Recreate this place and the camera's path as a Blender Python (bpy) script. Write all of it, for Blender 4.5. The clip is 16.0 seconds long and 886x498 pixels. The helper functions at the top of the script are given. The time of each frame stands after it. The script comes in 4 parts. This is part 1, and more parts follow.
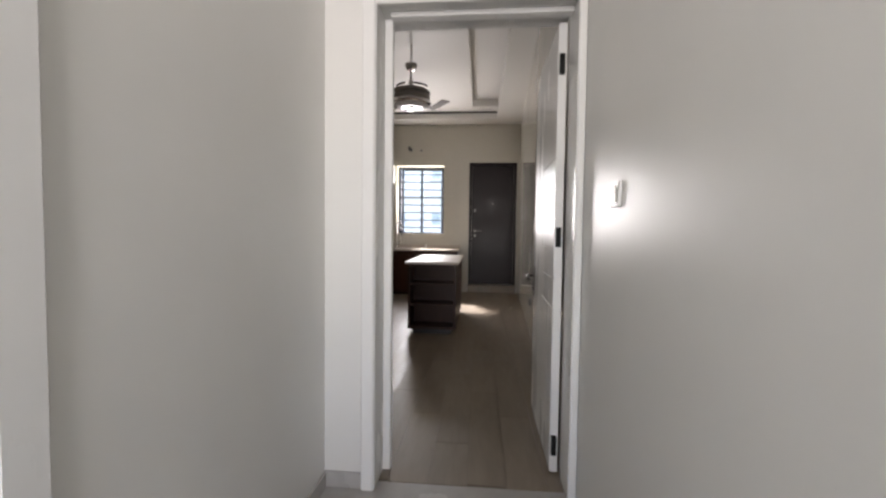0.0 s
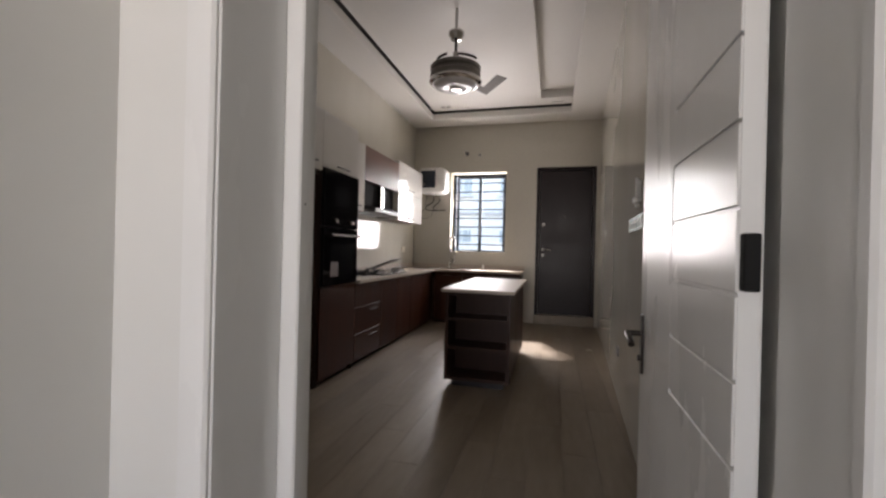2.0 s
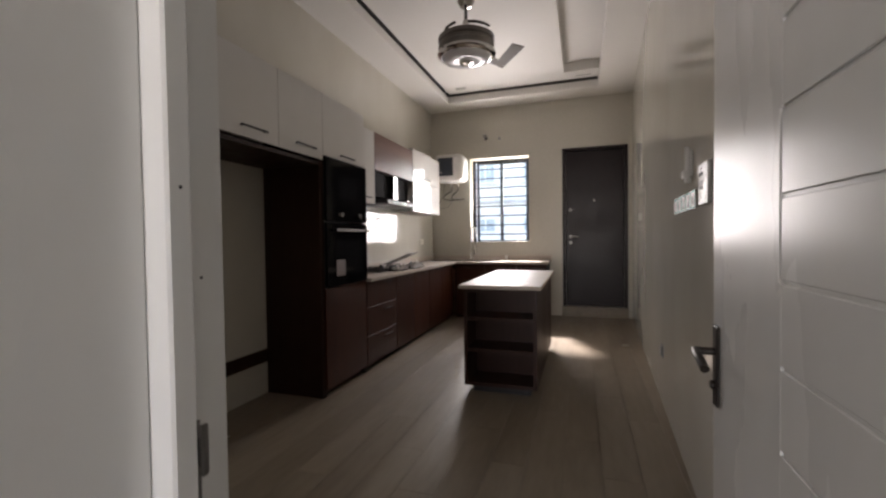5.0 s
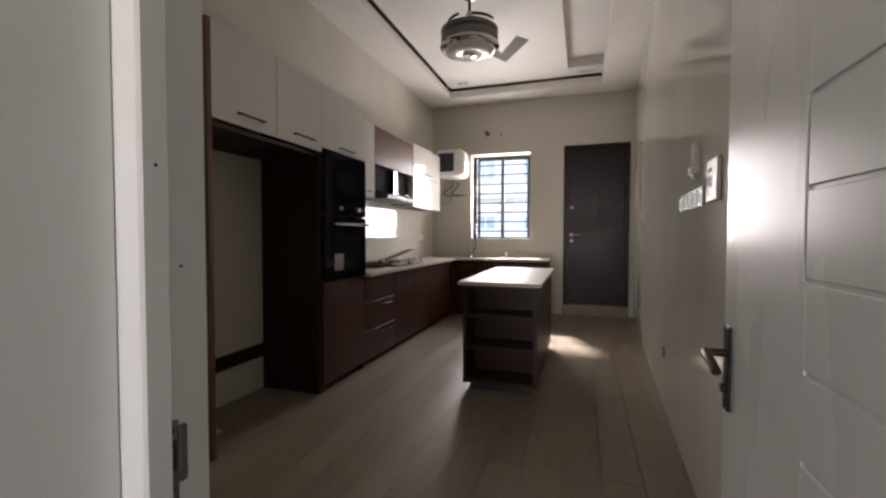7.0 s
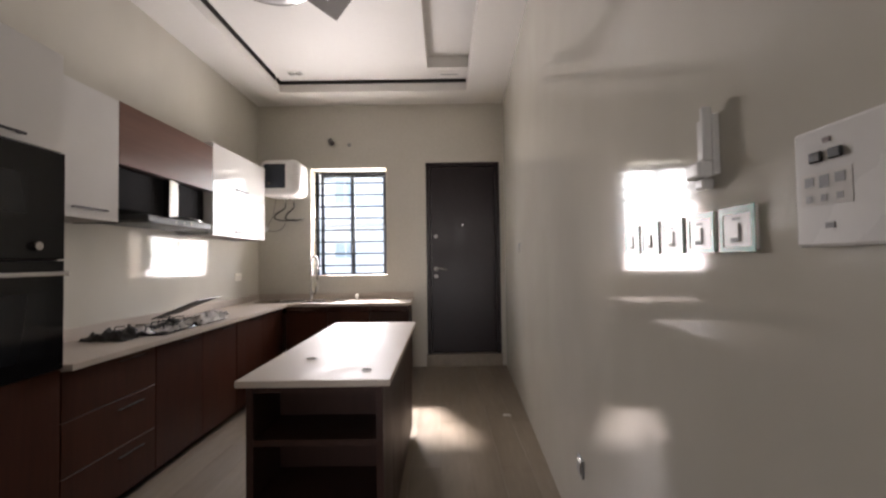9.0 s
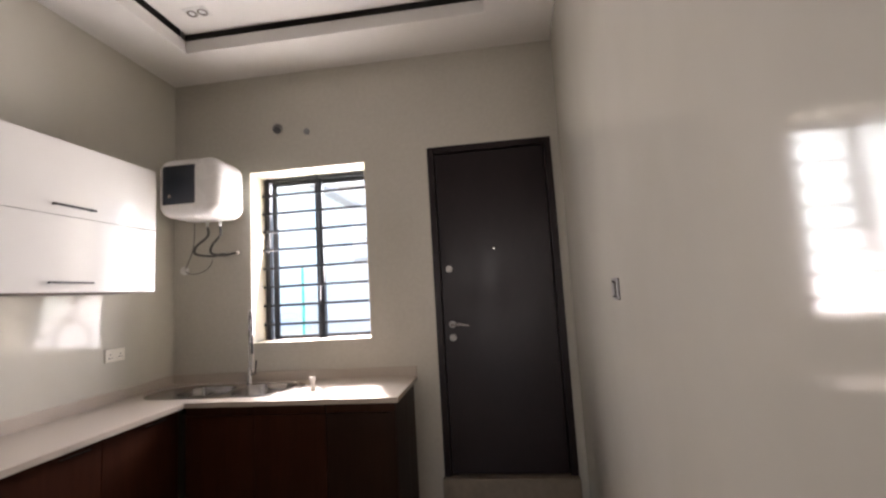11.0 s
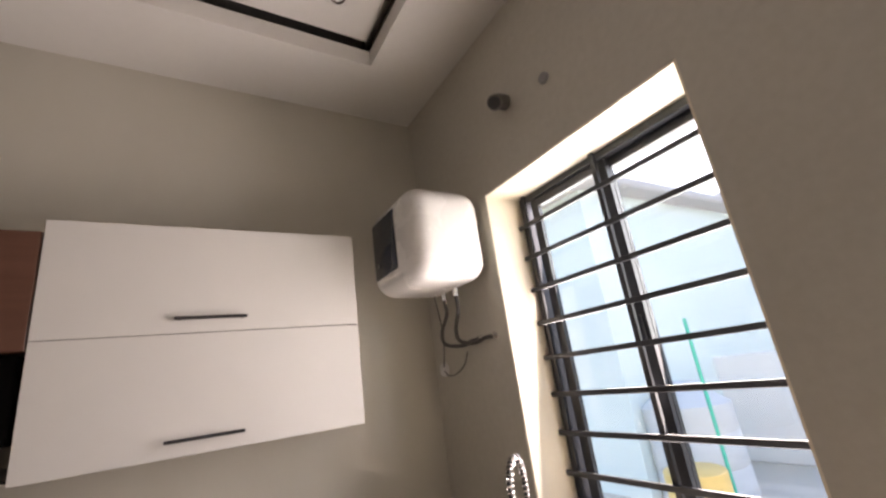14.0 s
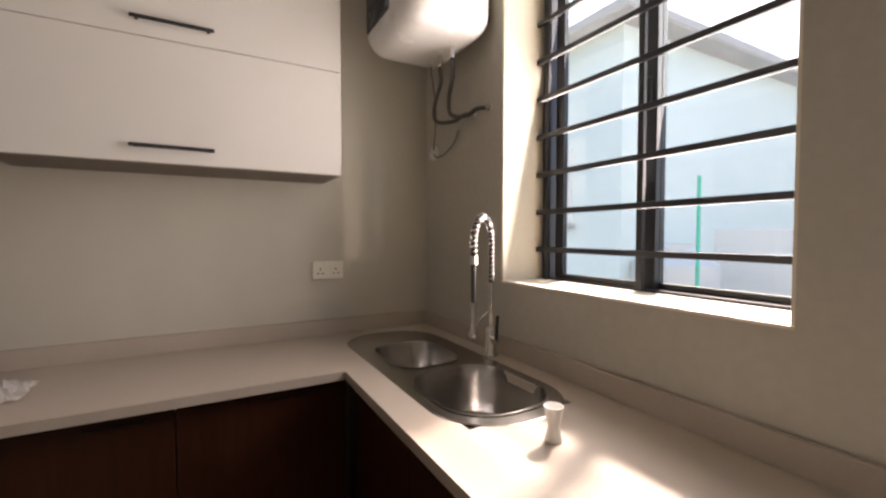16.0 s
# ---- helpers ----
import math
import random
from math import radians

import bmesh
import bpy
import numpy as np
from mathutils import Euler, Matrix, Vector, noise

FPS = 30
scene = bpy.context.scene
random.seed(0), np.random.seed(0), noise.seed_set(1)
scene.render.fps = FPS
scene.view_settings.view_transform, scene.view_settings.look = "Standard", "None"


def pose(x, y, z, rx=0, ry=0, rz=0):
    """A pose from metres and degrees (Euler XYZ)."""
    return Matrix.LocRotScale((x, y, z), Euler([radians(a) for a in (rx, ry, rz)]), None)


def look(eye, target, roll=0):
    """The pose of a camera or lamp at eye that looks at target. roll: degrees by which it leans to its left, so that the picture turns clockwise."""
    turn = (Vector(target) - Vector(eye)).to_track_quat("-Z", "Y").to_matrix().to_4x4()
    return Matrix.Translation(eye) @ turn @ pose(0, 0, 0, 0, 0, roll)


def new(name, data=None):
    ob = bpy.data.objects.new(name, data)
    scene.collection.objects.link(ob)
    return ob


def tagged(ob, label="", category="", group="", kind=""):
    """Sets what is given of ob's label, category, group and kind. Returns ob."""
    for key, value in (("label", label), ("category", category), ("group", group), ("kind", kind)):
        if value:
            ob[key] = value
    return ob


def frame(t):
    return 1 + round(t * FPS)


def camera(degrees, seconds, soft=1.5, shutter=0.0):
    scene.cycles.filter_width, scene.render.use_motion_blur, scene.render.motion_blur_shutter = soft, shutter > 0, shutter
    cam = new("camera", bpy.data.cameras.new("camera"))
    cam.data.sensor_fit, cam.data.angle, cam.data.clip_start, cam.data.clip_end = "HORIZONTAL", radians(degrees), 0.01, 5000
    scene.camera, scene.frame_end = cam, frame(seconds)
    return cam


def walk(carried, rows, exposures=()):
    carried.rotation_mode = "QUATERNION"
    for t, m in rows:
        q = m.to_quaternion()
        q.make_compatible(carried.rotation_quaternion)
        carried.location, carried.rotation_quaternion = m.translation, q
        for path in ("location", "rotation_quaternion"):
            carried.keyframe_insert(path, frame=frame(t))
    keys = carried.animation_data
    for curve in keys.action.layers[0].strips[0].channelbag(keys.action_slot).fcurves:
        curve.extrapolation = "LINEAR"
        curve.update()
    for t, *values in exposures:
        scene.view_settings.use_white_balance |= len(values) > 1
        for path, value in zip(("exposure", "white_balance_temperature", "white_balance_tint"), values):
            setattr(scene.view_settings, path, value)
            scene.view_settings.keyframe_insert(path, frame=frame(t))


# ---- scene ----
cam = camera(93.1, 16.0, soft=2.5)
PATH = [
    (0, (0.065, -0.62, 1.258), (-0.108, 1.371, 1.174), 0.7),
    (0.5, (0.102, -0.333, 1.271), (-0.136, 1.651, 1.195), 0.9),
    (1, (0.089, -0.009, 1.265), (-0.213, 1.967, 1.211), 1.0),
    (1.5, (0.134, 0.395, 1.256), (-0.282, 2.351, 1.233), 1.7),
    (2, (0.137, 0.726, 1.246), (-0.372, 2.66, 1.244), 1.4),
    (2.5, (0.115, 1.0, 1.248), (-0.477, 2.91, 1.206), 1.8),
    (3, (0.142, 1.166, 1.252), (-0.565, 3.037, 1.228), 2.5),
    (3.5, (0.138, 1.196, 1.271), (-0.541, 3.077, 1.274), 1.8),
    (4, (0.109, 1.108, 1.264), (-0.546, 2.997, 1.221), -0.0),
    (6.5, (0.128, 1.12, 1.26), (-0.476, 3.026, 1.207), -0.6),
    (7, (0.098, 1.156, 1.251), (-0.524, 3.056, 1.188), 0.1),
    (7.5, (0.078, 1.308, 1.254), (-0.643, 3.173, 1.202), 0.6),
    (8, (0.034, 1.618, 1.267), (-0.599, 3.515, 1.286), 0.7),
    (8.5, (-0.013, 2.058, 1.325), (-0.318, 4.034, 1.356), -0.3),
    (9, (0.056, 2.593, 1.384), (0.055, 4.593, 1.438), -0.8),
    (11.5, (0.333, 5.398, 1.578), (-0.137, 7.321, 1.864), -5.6),
    (12, (0.225, 5.869, 1.642), (-0.603, 7.643, 2.053), -7.4),
    (12.5, (0.122, 6.276, 1.714), (-1.006, 7.854, 2.204), -8.2),
    (13, (-0.034, 6.543, 1.766), (-1.361, 7.945, 2.291), -8.4),
    (13.5, (-0.176, 6.756, 1.798), (-1.673, 7.946, 2.383), -8.6),
    (14, (-0.182, 6.876, 1.790), (-1.797, 7.903, 2.371), -7.8),
    (14.5, (-0.071, 6.88, 1.685), (-1.706, 7.965, 2.07), -6.2),
    (15, (0.018, 7.027, 1.569), (-1.654, 8.119, 1.686), -2.0),
    (15.5, (-0.095, 7.047, 1.447), (-1.738, 8.187, 1.405), 0.1),
    (16, (-0.276, 7.052, 1.395), (-2.023, 8.025, 1.327), 0.0),
]
EXPOSURES = [(0.0, 2.55, 6600, 17), (1.0, 2.5, 6600, 17), (2.5, 2.3, 6750, 20), (4.0, 2.45, 6750, 19), (7.0, 2.55, 6750, 19), (9.0, 2.75, 6650, 20), (11.5, 2.62, 6700, 22), (12.5, 2.6, 6750, 23), (14.0, 2.0, 7200, 25), (15.5, 1.95, 7400, 24), (16.0, 1.8, 7500, 24)]
walk(cam, [(t, look(eye, target, roll)) for t, eye, target, roll in PATH], EXPOSURES)
KITCHEN_W, HALL_W, LEAFTURN = 13.5, 5.4, -0.8

# ---- world, sun, large lights ----
SUN = Vector((0.43, -1.0, -1.0)).normalized()
world = bpy.data.worlds.new("world")
scene.world = world
world.use_nodes = True
wn = world.node_tree
sky = wn.nodes.new("ShaderNodeTexSky")
sky.sky_type, sky.sun_disc = "NISHITA", False
sky.sun_elevation = math.asin(-SUN.z)
sky.sun_rotation = math.atan2(-SUN.x, -SUN.y)
wn.links.new(sky.outputs[0], wn.nodes["Background"].inputs[0])
wn.nodes["Background"].inputs[1].default_value = 0.15
sun = new("sun", bpy.data.lights.new("sun", "SUN"))
sun.data.energy, sun.data.angle, sun.data.color = 3.2, radians(5.0), (1.0, 0.95, 0.88)
sun.matrix_world = look((0, 20, 20), Vector((0, 20, 20)) + SUN)


def window_light(name, eye, target, sx, sy, watts, color, spread):
    lamp = new(name, bpy.data.lights.new(name, "AREA"))
    lamp.data.shape, lamp.data.size, lamp.data.size_y = "RECTANGLE", sx, sy
    lamp.data.energy, lamp.data.color, lamp.data.spread = watts, color, spread
    lamp.matrix_world = look(eye, target)
    return lamp


window_light("kitchen_window_light", (-1.185, 8.40, 1.91), (-0.45, 5.0, 2.6), 0.98, 1.40, KITCHEN_W, (1.0, 0.98, 0.95), radians(155))
window_light("hall_window_light", (-0.1, -3.03, 1.6), (-0.7, 0.0, 2.3), 1.1, 1.3, HALL_W, (1.0, 0.97, 0.94), radians(95))


# ---- materials ----
def material(name, color, rough=0.5, metal=0.0, spec=0.5, coat=0.0):
    m = bpy.data.materials.new(name)
    m.use_nodes = True
    b = m.node_tree.nodes["Principled BSDF"]
    b.inputs["Base Color"].default_value = (*color, 1)
    b.inputs["Roughness"].default_value = rough
    b.inputs["Metallic"].default_value = metal
    b.inputs["Specular IOR Level"].default_value = spec
    b.inputs["Coat Weight"].default_value = coat
    b.inputs["Coat Roughness"].default_value = 0.08
    return m


def grained(name, c1, c2, scale=(3, 3, 3), rough=(0.4, 0.6), bump=0.1, detail=6.0, fine=8.0, metal=0.0, spec=0.5, coat=0.0, piece=0.0, gap=1.7, bumpdist=0.002):
    """Two scales of noise in object space: broad stains and fine grain, with roughness and relief of their own."""
    m = material(name, c1, rough[0], metal, spec, coat)
    t = m.node_tree
    n, l = t.nodes, t.links
    b = n["Principled BSDF"]
    co = n.new("ShaderNodeTexCoord")
    mp = n.new("ShaderNodeMapping")
    mp.inputs["Scale"].default_value = scale
    l.new(co.outputs["Object"], mp.inputs["Vector"])
    source = mp.outputs["Vector"]
    info = n.new("ShaderNodeObjectInfo")
    if piece:
        add = n.new("ShaderNodeVectorMath")
        add.operation = "ADD"
        mul = n.new("ShaderNodeVectorMath")
        mul.operation = "SCALE"
        mul.inputs[0].default_value = (17, 31, 23)
        l.new(info.outputs["Random"], mul.inputs["Scale"])
        l.new(source, add.inputs[0])
        l.new(mul.outputs[0], add.inputs[1])
        source = add.outputs[0]
    n1 = n.new("ShaderNodeTexNoise")
    n1.inputs["Scale"].default_value, n1.inputs["Detail"].default_value = 1.0, detail
    l.new(source, n1.inputs["Vector"])
    n2 = n.new("ShaderNodeTexNoise")
    n2.inputs["Scale"].default_value, n2.inputs["Detail"].default_value = fine, 8.0
    l.new(source, n2.inputs["Vector"])
    mixf = n.new("ShaderNodeMath")
    mixf.operation = "MULTIPLY_ADD"
    l.new(n2.outputs["Fac"], mixf.inputs[0])
    mixf.inputs[1].default_value = 0.45
    sub = n.new("ShaderNodeMath")
    sub.operation = "MULTIPLY"
    l.new(n1.outputs["Fac"], sub.inputs[0])
    sub.inputs[1].default_value = 0.55
    l.new(sub.outputs[0], mixf.inputs[2])
    fac = mixf.outputs[0]
    if piece:
        pm = n.new("ShaderNodeMath")
        pm.operation = "MULTIPLY_ADD"
        l.new(info.outputs["Random"], pm.inputs[0])
        pm.inputs[1].default_value = piece
        l.new(fac, pm.inputs[2])
        off = n.new("ShaderNodeMath")
        off.operation = "SUBTRACT"
        l.new(pm.outputs[0], off.inputs[0])
        off.inputs[1].default_value = piece / 2
        fac = off.outputs[0]
    ramp = n.new("ShaderNodeMapRange")
    ramp.interpolation_type = "SMOOTHSTEP"
    ramp.inputs["From Min"].default_value, ramp.inputs["From Max"].default_value = 0.5 - 0.22 * gap, 0.5 + 0.22 * gap
    l.new(fac, ramp.inputs["Value"])
    mix = n.new("ShaderNodeMix")
    mix.data_type = "RGBA"
    mix.inputs[6].default_value, mix.inputs[7].default_value = (*c1, 1), (*c2, 1)
    l.new(ramp.outputs[0], mix.inputs[0])
    l.new(mix.outputs[2], b.inputs["Base Color"])
    rr = n.new("ShaderNodeMapRange")
    rr.inputs["To Min"].default_value, rr.inputs["To Max"].default_value = rough
    rr.inputs["From Min"].default_value, rr.inputs["From Max"].default_value = 0.3, 0.7
    l.new(n1.outputs["Fac"], rr.inputs["Value"])
    l.new(rr.outputs[0], b.inputs["Roughness"])
    if bump:
        bp = n.new("ShaderNodeBump")
        bp.inputs["Strength"].default_value, bp.inputs["Distance"].default_value = bump, bumpdist
        l.new(fac, bp.inputs["Height"])
        l.new(bp.outputs[0], b.inputs["Normal"])
    return m


PAINT = grained("wall_paint", (0.49, 0.465, 0.40), (0.60, 0.572, 0.505), (1.3, 1.3, 1.3), (0.30, 0.42), 0.06, fine=25)
GLOSSPAINT = grained("gloss_wall_paint", (0.54, 0.515, 0.445), (0.64, 0.615, 0.545), (1.1, 1.1, 0.7), (0.05, 0.11), 0.035, fine=3, bumpdist=0.005, spec=0.36)
HALLPAINT = grained("hall_paint", (0.695, 0.692, 0.660), (0.735, 0.730, 0.700), (1.0, 1.0, 1.0), (0.31, 0.36), 0.02, fine=5)
CEIL = grained("ceiling_paint", (0.78, 0.76, 0.73), (0.82, 0.80, 0.77), (1.2, 1.2, 1.2), (0.5, 0.7), 0.05, fine=20)
TRIM = grained("white_trim", (0.75, 0.75, 0.73), (0.79, 0.79, 0.77), (3, 3, 1), (0.22, 0.32), 0.0, fine=6, spec=0.13)
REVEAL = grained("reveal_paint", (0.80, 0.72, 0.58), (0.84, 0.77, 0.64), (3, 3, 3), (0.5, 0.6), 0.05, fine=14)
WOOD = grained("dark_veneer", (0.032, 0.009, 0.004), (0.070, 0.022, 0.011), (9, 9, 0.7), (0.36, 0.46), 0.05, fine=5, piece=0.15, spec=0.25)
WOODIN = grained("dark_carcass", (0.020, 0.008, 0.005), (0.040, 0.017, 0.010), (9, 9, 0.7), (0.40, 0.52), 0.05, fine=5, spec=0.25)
WALNUT = grained("walnut_veneer", (0.100, 0.042, 0.027), (0.155, 0.070, 0.047), (9, 0.7, 9), (0.30, 0.40), 0.05, fine=5)
ISLANDWOOD = grained("island_veneer", (0.026, 0.011, 0.007), (0.052, 0.023, 0.016), (9, 9, 0.7), (0.40, 0.50), 0.05, fine=5, spec=0.25)
WHITE = grained("white_gloss_laminate", (0.66, 0.645, 0.62), (0.69, 0.675, 0.65), (1.5, 1.5, 1.5), (0.08, 0.13), 0.02, fine=4, spec=0.3)
STONE = grained("worktop_stone", (0.45, 0.39, 0.33), (0.53, 0.465, 0.40), (7, 7, 7), (0.44, 0.56), 0.02, fine=18, gap=1.8, spec=0.3)
PLANK = grained("wood_look_tile", (0.165, 0.130, 0.094), (0.262, 0.214, 0.160), (5.0, 0.9, 4), (0.28, 0.46), 0.02, fine=5, piece=0.14, gap=1.5)
GROUT = grained("grout", (0.12, 0.10, 0.08), (0.17, 0.145, 0.115), (6, 6, 6), (0.7, 0.85), 0.1)
HALLTILE = grained("hall_tile", (0.36, 0.35, 0.33), (0.46, 0.45, 0.43), (2, 2, 2), (0.2, 0.3), 0.04, piece=0.2)
DOORBLACK = grained("dark_steel_door", (0.0125, 0.0075, 0.0080), (0.019, 0.0120, 0.0125), (4, 4, 2), (0.28, 0.40), 0.02, fine=6, spec=0.22)
BLACKGLASS = material("black_glass", (0.006, 0.006, 0.007), 0.07, spec=0.25)
BLACKMAT = grained("black_metal", (0.016, 0.016, 0.018), (0.026, 0.026, 0.028), (8, 8, 8), (0.35, 0.5), 0.03)
DARKBRONZE = grained("dark_bronze", (0.018, 0.014, 0.012), (0.032, 0.025, 0.021), (12, 12, 12), (0.30, 0.42), 0.03, metal=0.5)
WORNSTEEL = grained("worn_grey_steel", (0.16, 0.155, 0.15), (0.26, 0.25, 0.24), (40, 40, 40), (0.35, 0.5), 0.1, metal=0.7)
ALU = grained("dark_aluminium", (0.020, 0.022, 0.027), (0.030, 0.033, 0.040), (8, 8, 8), (0.35, 0.45), 0.02, metal=0.2)
STEEL = grained("brushed_steel", (0.36, 0.345, 0.33), (0.46, 0.445, 0.43), (6, 6, 6), (0.20, 0.27), 0.0, metal=1.0)
CHROME = material("chrome", (0.75, 0.74, 0.73), 0.10, 1.0)
DULLCHROME = material("dull_chrome", (0.42, 0.40, 0.38), 0.22, 1.0)
PLASTIC = grained("white_plastic", (0.78, 0.77, 0.75), (0.82, 0.81, 0.79), (6, 6, 6), (0.22, 0.3), 0.02)
IVORY = grained("ivory_plastic", (0.80, 0.76, 0.66), (0.83, 0.79, 0.70), (6, 6, 6), (0.3, 0.4), 0.02)
GREENFILM = material("green_film", (0.02, 0.30, 0.22), 0.25)
BLUEFILM = material("blue_film", (0.05, 0.20, 0.34), 0.25)
OVENPANE = material("smoked_oven_pane", (0.010, 0.011, 0.013), 0.10, spec=0.3)
HINGEBLACK = material("black_hinge", (0.010, 0.010, 0.010), 0.6, spec=0.15)
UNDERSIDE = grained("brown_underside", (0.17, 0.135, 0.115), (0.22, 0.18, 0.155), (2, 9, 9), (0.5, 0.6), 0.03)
NAVY = material("navy_panel", (0.022, 0.030, 0.045), 0.22)
GREYPRINT = material("grey_print", (0.25, 0.25, 0.25), 0.5)
PAPER = grained("paper", (0.72, 0.70, 0.67), (0.80, 0.78, 0.75), (9, 9, 9), (0.7, 0.8), 0.1)
STICKER = grained("sticker_print", (0.12, 0.06, 0.05), (0.22, 0.18, 0.16), (25, 25, 25), (0.4, 0.5), 0.0)
WIRE = material("grey_wire", (0.14, 0.13, 0.12), 0.45)
HOSE = grained("braided_hose", (0.07, 0.066, 0.062), (0.15, 0.145, 0.14), (80, 80, 80), (0.35, 0.5), 0.2, metal=0.7)
LAMPLENS = material("lamp_lens", (0.80, 0.80, 0.80), 0.15)
GLOWOFF = material("fan_lens", (0.78, 0.78, 0.80), 0.25)
BLADE = grained("blade_lacquer", (0.14, 0.12, 0.105), (0.18, 0.155, 0.135), (6, 6, 6), (0.6, 0.7), 0.02, spec=0.2)
HOODBLACK = grained("hood_black", (0.010, 0.010, 0.011), (0.016, 0.016, 0.017), (6, 6, 6), (0.75, 0.85), 0.0, spec=0.08)
FANBODY = grained("fan_metal", (0.19, 0.175, 0.16), (0.27, 0.25, 0.235), (12, 12, 12), (0.3, 0.4), 0.02, metal=0.8)
# hob cover and plastic sheet; also the painted shade in the ceiling groove
CARDSHADE = grained("dark_card_and_shade", (0.05, 0.05, 0.05), (0.09, 0.085, 0.08), (6, 6, 6), (0.35, 0.5), 0.05)
RENDER = grained("outside_render", (0.86, 0.80, 0.76), (0.90, 0.86, 0.82), (0.6, 0.6, 0.6), (0.8, 0.9), 0.1)
MINT = grained("mint_render", (0.74, 0.82, 0.78), (0.80, 0.86, 0.83), (0.6, 0.6, 0.6), (0.8, 0.9), 0.1)
EARTH = grained("sandy_ground", (0.58, 0.53, 0.46), (0.68, 0.63, 0.56), (0.4, 0.4, 0.4), (0.85, 0.95), 0.2)
ROOFM = grained("roof_sheet", (0.50, 0.46, 0.44), (0.60, 0.56, 0.54), (1, 1, 1), (0.6, 0.7), 0.1)
TANKM = grained("pale_tank", (0.62, 0.62, 0.62), (0.72, 0.71, 0.70), (2, 2, 2), (0.5, 0.6), 0.05)
FARPANE = grained("far_window", (0.42, 0.45, 0.48), (0.50, 0.53, 0.56), (1, 1, 1), (0.3, 0.4), 0.0)
GREENPOLE = material("green_paint", (0.03, 0.50, 0.36), 0.4)
OCHRE = grained("ochre_render", (0.78, 0.60, 0.38), (0.84, 0.68, 0.46), (1, 1, 1), (0.8, 0.9), 0.05)
YELLOWM = material("yellow_paint", (0.75, 0.52, 0.18), 0.5)
GLASS = bpy.data.materials.new("window_glass")
GLASS.use_nodes = True
gt = GLASS.node_tree
gt.nodes.remove(gt.nodes["Principled BSDF"])
gtr, ggl, gmx = gt.nodes.new("ShaderNodeBsdfTransparent"), gt.nodes.new("ShaderNodeBsdfGlossy"), gt.nodes.new("ShaderNodeMixShader")
gtr.inputs[0].default_value = (0.90, 0.95, 0.95, 1)
ggl.inputs["Roughness"].default_value = 0.02
gmx.inputs[0].default_value = 0.05
gt.links.new(gtr.outputs[0], gmx.inputs[1])
gt.links.new(ggl.outputs[0], gmx.inputs[2])
gt.links.new(gmx.outputs[0], gt.nodes["Material Output"].inputs[0])
CANOPYGLASS = bpy.data.materials.new("smoked_glass")
CANOPYGLASS.use_nodes = True
cb = CANOPYGLASS.node_tree.nodes["Principled BSDF"]
cb.inputs["Base Color"].default_value = (0.35, 0.37, 0.38, 1)
cb.inputs["Roughness"].default_value = 0.04
cb.inputs["Transmission Weight"].default_value = 0.85


# ---- builders ----
def box(bm, x0, x1, y0, y1, z0, z1, bevel=0.0, seg=1):
    made = bmesh.ops.create_cube(bm, size=1.0)
    vs = made["verts"]
    for v in vs:
        v.co = Vector(((x0 + x1) / 2 + v.co.x * (x1 - x0), (y0 + y1) / 2 + v.co.y * (y1 - y0), (z0 + z1) / 2 + v.co.z * (z1 - z0)))
    if bevel:
        es = list({e for v in vs for e in v.link_edges})
        bmesh.ops.bevel(bm, geom=es, offset=bevel, segments=seg, affect="EDGES", profile=0.5)
    return bm


def b1(*a, **k):
    return box(bmesh.new(), *a, **k)


def cyl(bm, p, q, r, r2=None, n=20):
    p, q = Vector(p), Vector(q)
    d = q - p
    m = Matrix.Translation((p + q) / 2) @ d.to_track_quat("Z", "Y").to_matrix().to_4x4()
    bmesh.ops.create_cone(bm, cap_ends=True, segments=n, radius1=r, radius2=r if r2 is None else r2, depth=d.length, matrix=m)
    return bm


def c1(*a, **k):
    return cyl(bmesh.new(), *a, **k)


def lathe(bm, profile, centre, n=40):
    """Turns (radius, height) pairs about the upright axis through centre."""
    rings = []
    for r, z in profile:
        if r < 1e-5:
            rings.append([bm.verts.new((centre[0], centre[1], centre[2] + z))])
        else:
            rings.append([bm.verts.new((centre[0] + r * math.cos(2 * math.pi * i / n), centre[1] + r * math.sin(2 * math.pi * i / n), centre[2] + z)) for i in range(n)])
    for a, b in zip(rings, rings[1:]):
        for i in range(n):
            j = (i + 1) % n
            vs = [a[i % len(a)], a[j % len(a)], b[j % len(b)], b[i % len(b)]]
            vs = list(dict.fromkeys(vs))
            if len(vs) > 2:
                bm.faces.new(vs)
    bmesh.ops.recalc_face_normals(bm, faces=bm.faces)
    return bm


def tube(points, r, n=8, closed=False):
    """A round bar along points."""
    bm = bmesh.new()
    pts = [Vector(p) for p in points]
    rings = []
    for i, p in enumerate(pts):
        d = (pts[min(i + 1, len(pts) - 1)] - pts[max(i - 1, 0)]).normalized()
        u = d.orthogonal().normalized() if not rings else (last - d * last.dot(d)).normalized()
        last = u
        w = d.cross(u)
        rings.append([bm.verts.new(p + r * (math.cos(2 * math.pi * k / n) * u + math.sin(2 * math.pi * k / n) * w)) for k in range(n)])
    for a, b in zip(rings, rings[1:]):
        for k in range(n):
            bm.faces.new((a[k], a[(k + 1) % n], b[(k + 1) % n], b[k]))
    bm.faces.new(rings[0][::-1])
    bm.faces.new(rings[-1])
    return bm


